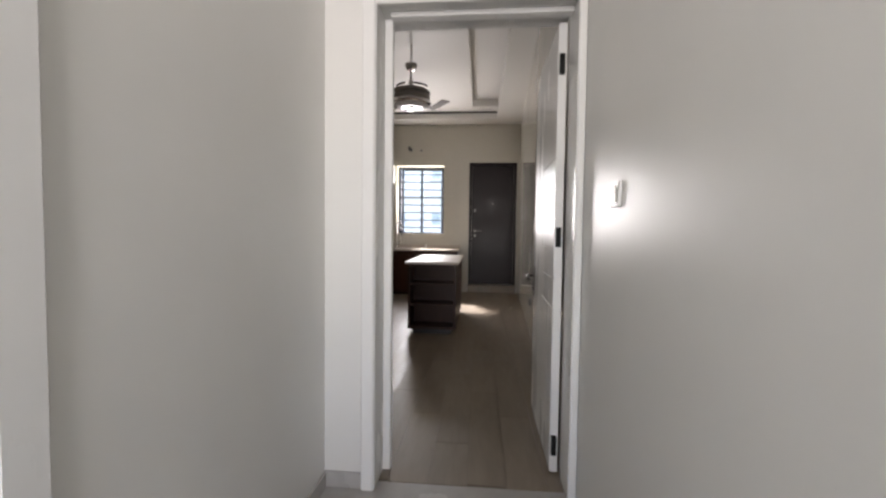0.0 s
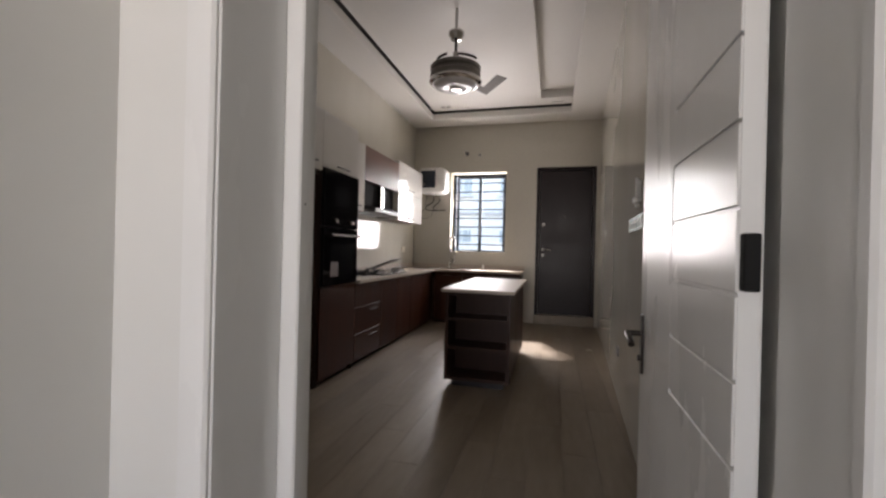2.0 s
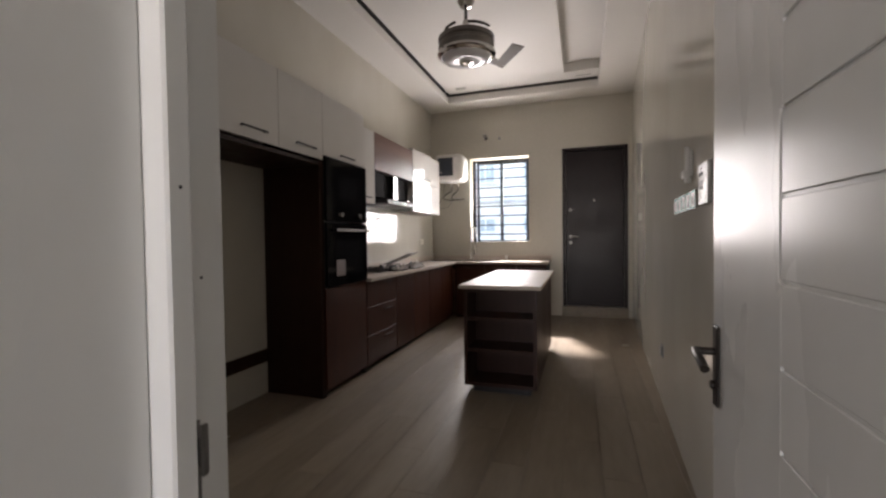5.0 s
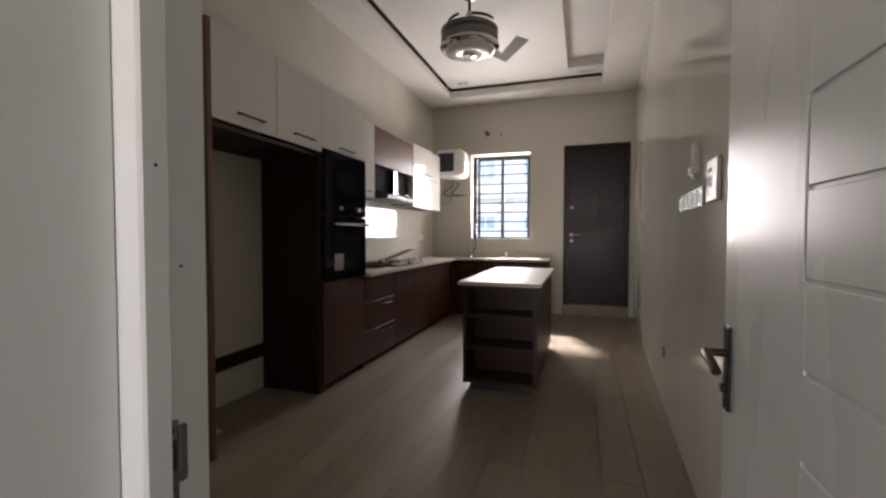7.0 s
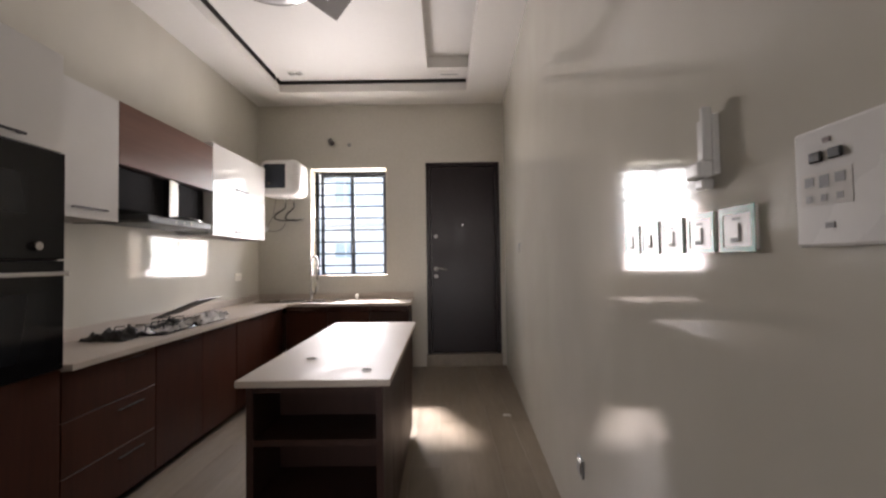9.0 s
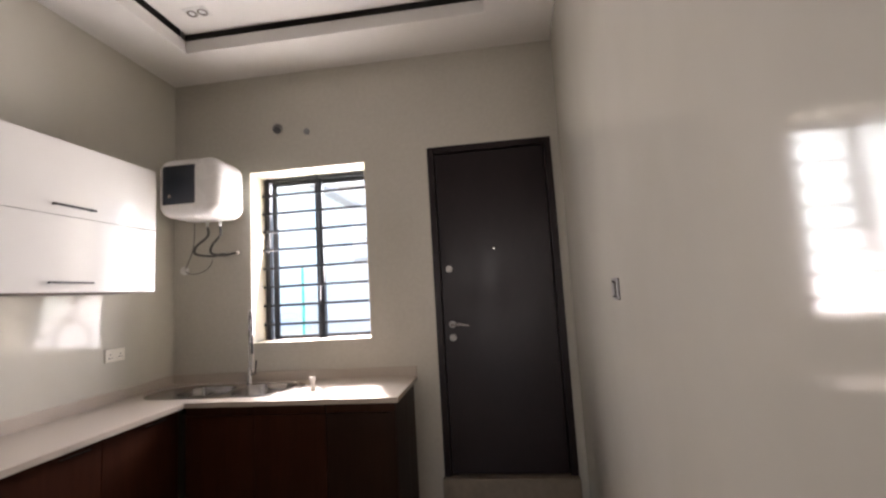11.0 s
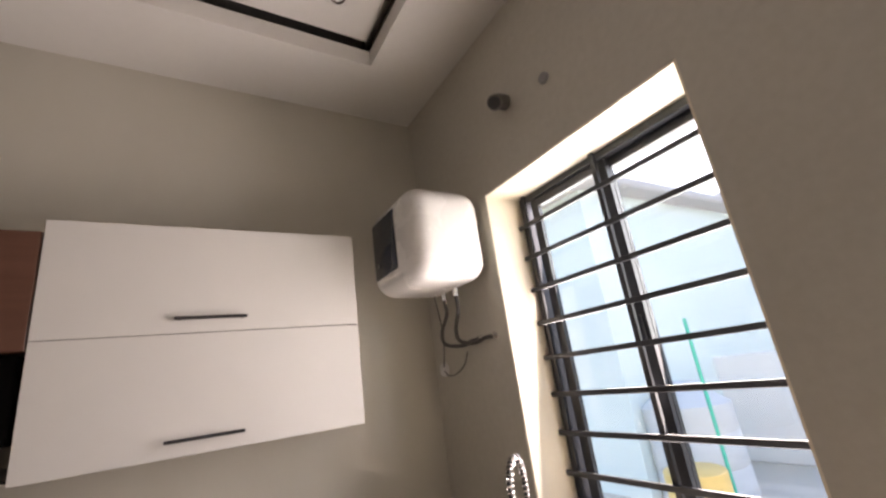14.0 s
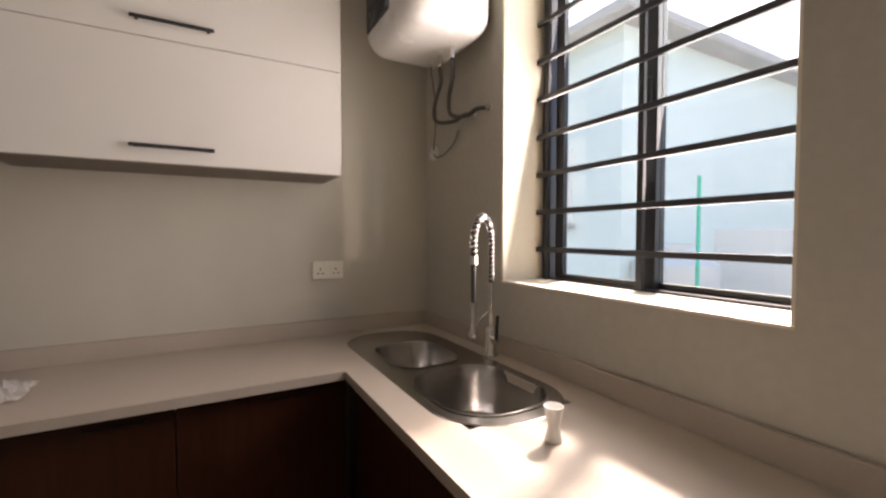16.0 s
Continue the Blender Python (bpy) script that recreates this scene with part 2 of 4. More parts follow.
def prism(outline, z0, z1):
    bm = bmesh.new()
    lo = [bm.verts.new((x, y, z0)) for x, y in outline]
    hi = [bm.verts.new((x, y, z1)) for x, y in outline]
    bm.faces.new(lo[::-1])
    bm.faces.new(hi)
    k = len(outline)
    for i in range(k):
        bm.faces.new((lo[i], lo[(i + 1) % k], hi[(i + 1) % k], hi[i]))
    bmesh.ops.recalc_face_normals(bm, faces=bm.faces)
    return bm


def mesh_of(name, bm, mat, smooth=False):
    me = bpy.data.meshes.new(name)
    bm.to_mesh(me)
    bm.free()
    if smooth:
        me.shade_smooth()
        me.set_sharp_from_angle(angle=radians(38))
    me.materials.append(mat)
    return me


ORIGIN = {}


def thing(name, loc, label, category, group="", turn=None):
    """An Empty at the thing's base. With turn (degrees about z) its parts are given in its own axes, else in the world's."""
    ob = new(name)
    ob.empty_display_size = 0.1
    if turn is None:
        ob.location = loc
        ORIGIN[ob] = Vector(loc)
    else:
        ob.matrix_world = pose(*loc, 0, 0, turn)
        ORIGIN[ob] = Vector((0, 0, 0))
    return tagged(ob, label, category, group)


def part(name, bm, mat, parent, label="", smooth=False):
    o = ORIGIN.get(parent, Vector((0, 0, 0)))
    if o.length:
        bmesh.ops.translate(bm, verts=bm.verts, vec=-o)
    ob = new(name, mesh_of(name, bm, mat, smooth))
    ob.parent = parent
    ORIGIN[ob] = o
    return tagged(ob, label)


def single(name, bm, mat, label, category, group="", smooth=False):
    return tagged(new(name, mesh_of(name, bm, mat, smooth)), label, category, group)


def structure(name, bm, mat, label, category):
    return tagged(new(name, mesh_of(name, bm, mat)), label, category, kind="structure")


def shift(bm, m):
    bmesh.ops.transform(bm, matrix=m, verts=bm.verts)
    return bm


# ---- the large structure ----
XL, YB, ZC, ZT = -2.38, 8.12, 3.463, 3.72
Y0, Y1 = 1.345, 1.625          # wall between hall and kitchen
DX0, DX1, DZ = -0.474, 0.510, 2.37   # its opening
WX0, WX1, WZ0, WZ1 = -1.69, -0.68, 1.195, 2.625
EX0, EX1, EZ0, EZ1 = -0.165, 0.808, 0.165, 2.68
WSLOPE = 0.048


def wx(y):
    return 0.865 - WSLOPE * (8.1 - y)


structure("wall_left", b1(XL - 0.2, XL, Y0, YB, 0, ZT + 0.2), GLOSSPAINT, "cream gloss painted kitchen wall behind the cabinets", "wall")
structure("wall_right", prism([(wx(Y1), Y1), (wx(YB), YB), (wx(YB) + 0.3, YB), (wx(Y1) + 0.4, Y1)], 0, ZT + 0.2), GLOSSPAINT, "cream high-gloss painted kitchen wall with reflections", "wall")
bm = bmesh.new()
box(bm, XL - 0.2, WX0, YB, YB + 0.3, 0, ZT + 0.2)
box(bm, WX0, WX1, YB, YB + 0.3, 0, WZ0)
box(bm, WX0, WX1, YB, YB + 0.3, WZ1, ZT + 0.2)
box(bm, WX1, EX0, YB, YB + 0.3, 0, ZT + 0.2)
box(bm, EX0, EX1, YB, YB + 0.3, EZ1, ZT + 0.2)
box(bm, EX0, EX1, YB, YB + 0.3, 0, 0.02)
box(bm, EX1, 1.4, YB, YB + 0.3, 0, ZT + 0.2)
structure("wall_back", bm, PAINT, "cream painted end wall with window and steel door", "wall")
bm = bmesh.new()
box(bm, XL, DX0, Y0, Y1, 0, ZT + 0.2)
box(bm, DX0, DX1, Y0, Y1, DZ, ZT + 0.2)
box(bm, DX1, 1.0, Y0, Y1, 0, ZT + 0.2)
structure("wall_door", bm, HALLPAINT, "white painted wall round the kitchen doorway", "wall")
# hall behind the camera
HX0, HX1, HY = -0.678, 0.530, -3.1
bm = bmesh.new()
box(bm, HX0 - 0.2, HX0, 0.015, Y0, 0, 3.0)
box(bm, HX0 - 0.2, HX0, -0.80, 0.015, 2.2, 3.0)
box(bm, HX0 - 0.2, HX0, HY, -0.80, 0, 3.0)
structure("wall_hall_left", bm, HALLPAINT, "off-white satin hall wall", "wall")
structure("wall_hall_right", b1(HX1, HX1 + 0.2, HY, Y0, 0, 3.0), HALLPAINT, "off-white satin hall wall with a switch", "wall")
bm = bmesh.new()
box(bm, HX0 - 0.2, HX1 + 0.2, HY - 0.2, HY, 0, 0.9)
box(bm, HX0 - 0.2, HX1 + 0.2, HY - 0.2, HY, 2.3, 3.0)
box(bm, HX0 - 0.2, HX0 + 0.05, HY - 0.2, HY, 0.9, 2.3)
box(bm, HX1 - 0.05, HX1 + 0.2, HY - 0.2, HY, 0.9, 2.3)
structure("wall_hall_back", bm, HALLPAINT, "off-white hall end wall with a window opening", "wall")
structure("ceiling_hall", b1(HX0 - 0.2, HX1 + 0.2, HY - 0.2, Y0, 3.0, 3.1), CEIL, "white flat hall ceiling", "ceiling")
structure("floor_hall", b1(HX0 - 0.2, HX1 + 0.2, HY - 0.2, Y0 + 0.06, -0.1, 0.0), HALLTILE, "grey tiled hall floor", "floor")
structure("floor", b1(XL - 0.2, 1.3, Y0 + 0.06, YB + 0.3, -0.12, -0.006), GROUT, "brown wood-look tile floor of the kitchen", "floor")
# ceiling: a lower border, an upright lip with a shadow groove, and the upper field
TX0, TX1, TY0, TY1 = -1.925, 0.365, 2.3, 7.68
bm = bmesh.new()
box(bm, XL, TX0, Y1, YB, ZC, ZC + 0.10)
box(bm, TX1, 1.0, Y1, YB, ZC, ZC + 0.10)
box(bm, TX0, TX1, Y1, TY0, ZC, ZC + 0.10)
box(bm, TX0, TX1, TY1, YB, ZC, ZC + 0.10)
box(bm, XL, 1.0, Y1, YB, ZT, ZT + 0.12)
structure("ceiling", bm, CEIL, "white tray ceiling with a dropped border", "ceiling")
# dark strips behind the groove: the cove's shade is put into their colour
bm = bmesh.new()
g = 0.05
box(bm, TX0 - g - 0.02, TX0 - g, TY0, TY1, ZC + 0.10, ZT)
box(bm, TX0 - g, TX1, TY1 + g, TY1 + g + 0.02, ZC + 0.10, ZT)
structure("ceiling_groove_shade", bm, CARDSHADE, "dark strips coloured as the shade in the groove above the ceiling lip", "ceiling")
bm = bmesh.new()
box(bm, TX0 + 0.03, -0.10, TY0, TY1 - 0.03, ZC + 0.13, ZT)
box(bm, -0.10, TX1, 7.34, TY1 - 0.03, ZC + 0.13, ZT)
structure("ceiling_panel", bm, CEIL, "white middle field of the tray ceiling with a recessed strip", "ceiling")


# ---- kitchen doorway: lining, stop, casing ----
def doorway():
    d = thing("door_frame", (0, Y0, 0), "white painted timber door frame round the kitchen doorway", "door frame")
    a, b = Y0 - 0.02, Y1 + 0.02
    part("jamb", b1(DX0 + 0.003, -0.434, a, b, 0, 2.367, bevel=0.004), TRIM, d)
    part("jamb", b1(0.493, DX1 - 0.003, a, 1.528, 0, 2.367, bevel=0.004), TRIM, d)
    part("head", b1(-0.434, 0.493, a, b, 2.325, 2.367, bevel=0.003), TRIM, d)
    part("lining", b1(-0.434, -0.425, a, 1.508, 0, 2.325, bevel=0.002), TRIM, d)
    part("stop", b1(-0.434, -0.385, 1.5085, 1.546, 0, 2.325, bevel=0.004), TRIM, d)
    part("stop", b1(-0.385, 0.493, 1.44, 1.50, 2.300, 2.325, bevel=0.004), TRIM, d)
    part("casing", b1(-0.490, -0.4285, Y0 - 0.032, Y0 - 0.001, 0, 2.44, bevel=0.006), TRIM, d)
    part("casing", b1(0.489, HX1 - 0.003, Y0 - 0.032, Y0 - 0.001, 0, 2.44, bevel=0.006), TRIM, d)
    part("casing", b1(-0.4285, 0.489, Y0 - 0.032, Y0 - 0.001, 2.30, 2.44, bevel=0.006), TRIM, d)
    # strike plate: a worn grey strip with a lip towards the kitchen, two screws and two latch holes
    plate = part("strike_plate", b1(-0.4342, -0.4315, 1.566, 1.590, 0.800, 0.995, bevel=0.001), WORNSTEEL, d, "worn grey metal strike plate with latch holes")
    part("strike_lip", b1(-0.4342, -0.4300, 1.5895, 1.603, 0.905, 0.985, bevel=0.003), WORNSTEEL, plate)
    for z0, z1 in ((0.925, 0.968), (0.825, 0.875)):
        part("latch_hole", b1(-0.4325, -0.4308, 1.571, 1.586, z0, z1), BLACKMAT, plate)
    for z in (0.983, 0.900, 0.810):
        part("screw", c1((-0.4320, 1.578, z), (-0.4306, 1.578, z), 0.0055, n=12), BLACKMAT, plate)
    for x, y, z in ((-0.385, 1.528, 1.335), (-0.434, 1.600, 1.208)):
        part("nail_hole", c1((x - 0.001, y, z), (x + 0.0008, y, z), 0.0024, n=8), BLACKMAT, d)


doorway()


def leaf():
    """The open door, in its own axes: the hinge edge at the origin, y along the leaf, -x the side seen from the kitchen."""
    t = thing("open_door", (0.444, 1.562, 0), "white painted flush door with grooves, standing wide open", "door", turn=LEAFTURN)
    L, T, H0, H1 = 0.850, 0.042, 0.012, 2.305
    part("core", b1(0.005, T - 0.004, 0, L, H0, H1), TRIM, t)
    vy = 0.437
    zs = (H0, 0.875, 1.026, 1.178, 1.330, 1.482, 1.634, H1)
    k = 0.004
    part("stile_panel", b1(0.0, 0.005, vy + k, L, H0, H1, bevel=0.0015), TRIM, t)
    for a, b in ((H0, 1.176), (1.484, H1)):
        part("stile_edge", b1(-0.0003, 0.005, vy - k - 0.002, vy + k + 0.002, a, b), TRIM, t)
    for a, b in zip(zs, zs[1:]):
        part("panel", b1(0.0, 0.005, 0.0, vy - k, a + k, b - k, bevel=0.0015), TRIM, t)
    part("back_face", b1(T - 0.004, T, 0.0, L, H0, H1, bevel=0.001), TRIM, t)
    for z in (0.155, 1.235, 2.10):
        part("hinge", b1(0.006, 0.032, -0.020, 0.010, z - 0.05, z + 0.05, bevel=0.004, seg=2), HINGEBLACK, t, "black steel butt hinge")
    y = L - 0.043
    h = part("handle_plate", b1(-0.008, 0.0, y - 0.021, y + 0.021, 0.815, 1.027, bevel=0.007, seg=3), DARKBRONZE, t, "dark bronze lever handle on a long plate")
    part("spindle", c1((-0.008, y, 0.958), (-0.055, y, 0.958), 0.010), DARKBRONZE, h, smooth=True)
    part("lever", tube([(-0.05, y + 0.002, 0.958), (-0.056, y - 0.03, 0.956), (-0.056, y - 0.07, 0.951), (-0.054, y - 0.105, 0.938)], 0.011, 10), DARKBRONZE, h, smooth=True)
    part("key_cylinder", c1((-0.008, y, 0.87), (-0.018, y, 0.87), 0.011), DARKBRONZE, h, smooth=True)


leaf()


# ---- window in the end wall ----
def window():
    w = tagged(new("window_1"), "dark aluminium sliding window with horizontal burglar bars", "window", kind="structure")
    w.location = ((WX0 + WX1) / 2, YB, WZ0)
    ORIGIN[w] = w.location.copy()
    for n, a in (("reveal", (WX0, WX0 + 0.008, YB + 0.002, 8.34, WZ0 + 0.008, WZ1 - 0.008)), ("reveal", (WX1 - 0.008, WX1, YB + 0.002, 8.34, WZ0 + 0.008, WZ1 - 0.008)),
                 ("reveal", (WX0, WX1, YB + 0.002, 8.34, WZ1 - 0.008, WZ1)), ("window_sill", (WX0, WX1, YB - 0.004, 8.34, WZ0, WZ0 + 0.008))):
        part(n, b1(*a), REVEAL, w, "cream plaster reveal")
    x0, x1, z0, z1 = WX0 + 0.008, WX1 - 0.008, WZ0 + 0.008, WZ1 - 0.008
    ya, yb = 8.335, 8.405
    f = 0.035
    bm = bmesh.new()
    box(bm, x0, x0 + f, ya, yb, z0, z1, bevel=0.003)
    box(bm, x1 - f, x1, ya, yb, z0, z1, bevel=0.003)
    box(bm, x0 + f, x1 - f, ya, yb, z1 - f, z1, bevel=0.003)
    box(bm, x0 + f, x1 - f, ya, yb, z0, z0 + 0.008, bevel=0.001)
    part("window_frame", bm, ALU, w)
    xm = -1.19
    for a, b, y in ((x0 + f + 0.03, xm + 0.035, 8.352), (xm - 0.01, x1 - f, 8.378)):
        s = part("sash", box(box(box(box(bmesh.new(), a, a + 0.045, y, y + 0.022, z0 + 0.009, z1 - f), b - 0.045, b, y, y + 0.022, z0 + 0.009, z1 - f), a + 0.045, b - 0.045, y, y + 0.022, z1 - f - 0.04, z1 - f), a + 0.045, b - 0.045, y, y + 0.022, z0 + 0.009, z0 + 0.028), ALU, w)
        pane = part("pane", b1(a + 0.045, b - 0.045, y + 0.009, y + 0.013, z0 + 0.028, z1 - f - 0.04), GLASS, s)
        pane.visible_shadow = False
    part("sash_latch", b1(xm - 0.01, xm + 0.02, 8.335, 8.352, 1.82, 1.92, bevel=0.004), ALU, w)
    for i in range(8):
        z = 1.332 + i * 0.1605
        part("burglar_bar", b1(x0 - 0.004, x1 + 0.004, 8.300, 8.314, z - 0.011, z + 0.011, bevel=0.002), ALU, w)
    part("bar_upright", b1(x0 + 0.035, x0 + 0.055, 8.314, 8.332, z0, z1, bevel=0.002), ALU, w)
    part("bar_upright", b1(xm - 0.012, xm + 0.012, 8.314, 8.332, z0, z1, bevel=0.002), ALU, w)


window()


# ---- steel door in the end wall ----
def steel_door():
    d = thing("steel_door", (EX0, YB, EZ0), "dark brown steel security door, closed, above a low step", "door")
    bm = bmesh.new()
    box(bm, EX0 + 0.002, EX0 + 0.055, YB - 0.012, YB + 0.06, EZ0, EZ1 - 0.002, bevel=0.004)
    box(bm, EX1 - 0.055, EX1 - 0.002, YB - 0.012, YB + 0.06, EZ0, EZ1 - 0.002, bevel=0.004)
    box(bm, EX0 + 0.055, EX1 - 0.055, YB - 0.012, YB + 0.06, EZ1 - 0.055, EZ1 - 0.002, bevel=0.004)
    part("door_frame", bm, DOORBLACK, d)
    part("leaf", b1(EX0 + 0.06, EX1 - 0.06, YB + 0.006, YB + 0.06, EZ0 + 0.01, EZ1 - 0.06, bevel=0.006, seg=2), DOORBLACK, d)
    part("infill", b1(EX0 + 0.001, EX1 - 0.001, YB + 0.06, YB + 0.30, EZ0, EZ1), PAINT, d)
    x, y = -0.04, YB + 0.006
    part("lock_rosette", c1((x, y, 1.70), (x, y - 0.012, 1.70), 0.027, 0.024, 28), FANBODY, d, "round chrome upper lock", smooth=True)
    r = part("handle_rosette", c1((x, y, 1.275), (x, y - 0.012, 1.275), 0.027, 0.024, 28), FANBODY, d, "chrome lever handle", smooth=True)
    part("lever", tube([(x, y - 0.01, 1.275), (x, y - 0.05, 1.275), (x + 0.03, y - 0.055, 1.277), (x + 0.08, y - 0.052, 1.272), (x + 0.13, y - 0.05, 1.262)], 0.009, 10), DULLCHROME, r, smooth=True)
    part("key_rosette", c1((x, y, 1.175), (x, y - 0.010, 1.175), 0.027, 0.024, 28), FANBODY, d, "round chrome key cover", smooth=True)
    part("peephole", c1((0.315, y, 1.84), (0.315, y - 0.008, 1.84), 0.011, 0.009, 16), DULLCHROME, d, "small bright peephole", smooth=True)


steel_door()
structure("door_step", b1(EX0 - 0.01, EX1 + 0.003, YB - 0.05, YB + 0.29, 0.0, EZ0 - 0.004, bevel=0.006), PLANK, "tiled step below the steel door", "step")


# ---- cabinets ----
def bar_handle(parent, x, y0, y1, z):
    """A slim black bar along y, standing off a face at x that looks to +x."""
    h = part("handle", b1(x + 0.018, x + 0.028, y0, y1, z - 0.006, z + 0.006, bevel=0.002), BLACKMAT, parent, "black bar handle")
    for y in (y0 + 0.018, y1 - 0.018):
        part("foot", b1(x, x + 0.018, y - 0.005, y + 0.005, z - 0.005, z + 0.005), BLACKMAT, h)


def chrome_pull(parent, x, y0, y1, z):
    part("handle", b1(x, x + 0.012, y0, y1, z - 0.003, z + 0.003, bevel=0.001), DARKBRONZE, parent, "slim metal edge pull")


XT, XW, XBASE = -1.82, -2.05, -1.82
G = 0.002


def tall_unit():
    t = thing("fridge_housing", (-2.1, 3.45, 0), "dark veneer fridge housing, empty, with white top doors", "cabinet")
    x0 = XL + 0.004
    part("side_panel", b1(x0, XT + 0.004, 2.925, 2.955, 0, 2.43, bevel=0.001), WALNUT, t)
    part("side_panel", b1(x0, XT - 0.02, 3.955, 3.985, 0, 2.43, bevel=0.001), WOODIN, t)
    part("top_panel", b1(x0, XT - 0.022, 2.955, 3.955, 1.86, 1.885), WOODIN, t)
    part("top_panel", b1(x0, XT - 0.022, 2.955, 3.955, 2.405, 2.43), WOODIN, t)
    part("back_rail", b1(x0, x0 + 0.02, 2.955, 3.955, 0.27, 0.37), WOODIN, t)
    for a, b, h0, h1 in ((2.958, 3.475, 3.125, 3.35), (3.479, 3.985, 3.64, 3.875)):
        d = part("door", b1(XT - 0.02, XT, a, b, 1.90, 2.428, bevel=0.0015), WHITE, t, "white gloss flap door")
        bar_handle(d, XT, h0, h1, 1.965)


tall_unit()


def oven_tower():
    x0 = XL + 0.004
    t = thing("oven_housing", (-2.1, 4.32, 0), "dark veneer oven housing with a white top door", "cabinet")
    a, b = 3.989, 4.655
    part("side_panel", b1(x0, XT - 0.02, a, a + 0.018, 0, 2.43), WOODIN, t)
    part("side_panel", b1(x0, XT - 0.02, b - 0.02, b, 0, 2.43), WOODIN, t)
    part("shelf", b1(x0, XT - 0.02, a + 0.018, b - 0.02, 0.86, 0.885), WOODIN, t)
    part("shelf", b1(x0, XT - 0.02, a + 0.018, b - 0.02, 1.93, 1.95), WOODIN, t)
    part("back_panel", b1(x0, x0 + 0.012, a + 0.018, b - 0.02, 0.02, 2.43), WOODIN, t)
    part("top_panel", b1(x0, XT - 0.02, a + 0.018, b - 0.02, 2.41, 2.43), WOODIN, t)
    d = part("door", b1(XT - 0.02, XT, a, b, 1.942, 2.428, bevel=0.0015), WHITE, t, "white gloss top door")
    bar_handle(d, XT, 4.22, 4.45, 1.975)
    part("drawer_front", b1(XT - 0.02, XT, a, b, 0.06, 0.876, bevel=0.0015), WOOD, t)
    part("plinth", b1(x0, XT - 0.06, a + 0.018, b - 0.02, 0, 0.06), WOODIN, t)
    # microwave and oven
    m = thing("built_in_microwave", (-2.0, 4.32, 1.43), "black glass built-in microwave above the oven", "microwave")
    part("body", b1(-2.30, XT - 0.004, a + 0.02, b - 0.022, 1.425, 1.928), BLACKMAT, m)
    part("front", b1(XT - 0.004, XT + 0.018, a + 0.008, b - 0.004, 1.415, 1.932, bevel=0.003), BLACKGLASS, m)
    part("window", b1(XT + 0.018, XT + 0.0195, a + 0.19, b - 0.19, 1.62, 1.80), OVENPANE, m, "grey mesh viewing window")
    for y in (4.20, 4.50):
        part("knob", c1((XT + 0.018, y, 1.475), (XT + 0.040, y, 1.475), 0.022, 0.019, 24), DULLCHROME, m, smooth=True)
    o = thing("built_in_oven", (-2.0, 4.32, 0.89), "black glass built-in oven with a steel bar handle", "oven")
    part("body", b1(-2.30, XT - 0.004, a + 0.02, b - 0.022, 0.888, 1.41), BLACKMAT, o)
    part("door", b1(XT - 0.004, XT + 0.018, a + 0.008, b - 0.004, 0.884, 1.408, bevel=0.003), BLACKGLASS, o)
    part("window", b1(XT + 0.018, XT + 0.0195, a + 0.13, b - 0.10, 0.96, 1.26), OVENPANE, o, "dark viewing window")
    h = part("handle", b1(XT + 0.045, XT + 0.060, a + 0.10, b - 0.02, 1.335, 1.357, bevel=0.004, seg=2), STEEL, o, "brushed steel bar handle")
    for y in (a + 0.14, b - 0.06):
        part("bracket", b1(XT + 0.018, XT + 0.045, y - 0.01, y + 0.01, 1.338, 1.354), STEEL, h)
    part("sticker", b1(XT + 0.0195, XT + 0.0202, a + 0.135, a + 0.27, 0.965, 1.10), STICKER, o, "printed energy sticker")


oven_tower()


def wall_cabinet(name, y0, y1, z0, z1, seams, mat, label, handles):
    t = thing(name, ((XL + XW) / 2, (y0 + y1) / 2, z0), label, "cabinet")
    x0, th = XL + 0.004, 0.018
    part("side_panel", b1(x0, XW - 0.02, y0, y0 + th, z0, z1), WOODIN if mat is WALNUT else WHITE, t)
    part("side_panel", b1(x0, XW - 0.02, y1 - th, y1, z0, z1), WOODIN if mat is WALNUT else WHITE, t)
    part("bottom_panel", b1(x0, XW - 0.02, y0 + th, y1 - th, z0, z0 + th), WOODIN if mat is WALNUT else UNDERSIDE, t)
    part("top_panel", b1(x0, XW - 0.02, y0 + th, y1 - th, z1 - th, z1), WOODIN, t)
    edges = [z0] + seams + [z1]
    for a, b in zip(edges, edges[1:]):
        d = part("door", b1(XW - 0.02, XW, y0 + 0.001, y1 - 0.001, a + 0.0015, b - 0.0015, bevel=0.001), mat, t)
        for h0, h1, z in handles:
            if a < z < b:
                bar_handle(d, XW, h0, h1, z)


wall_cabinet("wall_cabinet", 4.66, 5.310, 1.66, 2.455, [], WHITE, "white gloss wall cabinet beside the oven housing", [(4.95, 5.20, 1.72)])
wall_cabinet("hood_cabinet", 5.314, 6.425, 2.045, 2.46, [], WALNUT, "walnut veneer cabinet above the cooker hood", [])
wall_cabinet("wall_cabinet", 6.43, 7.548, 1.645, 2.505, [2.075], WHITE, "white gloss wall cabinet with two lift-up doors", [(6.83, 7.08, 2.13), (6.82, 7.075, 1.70)])


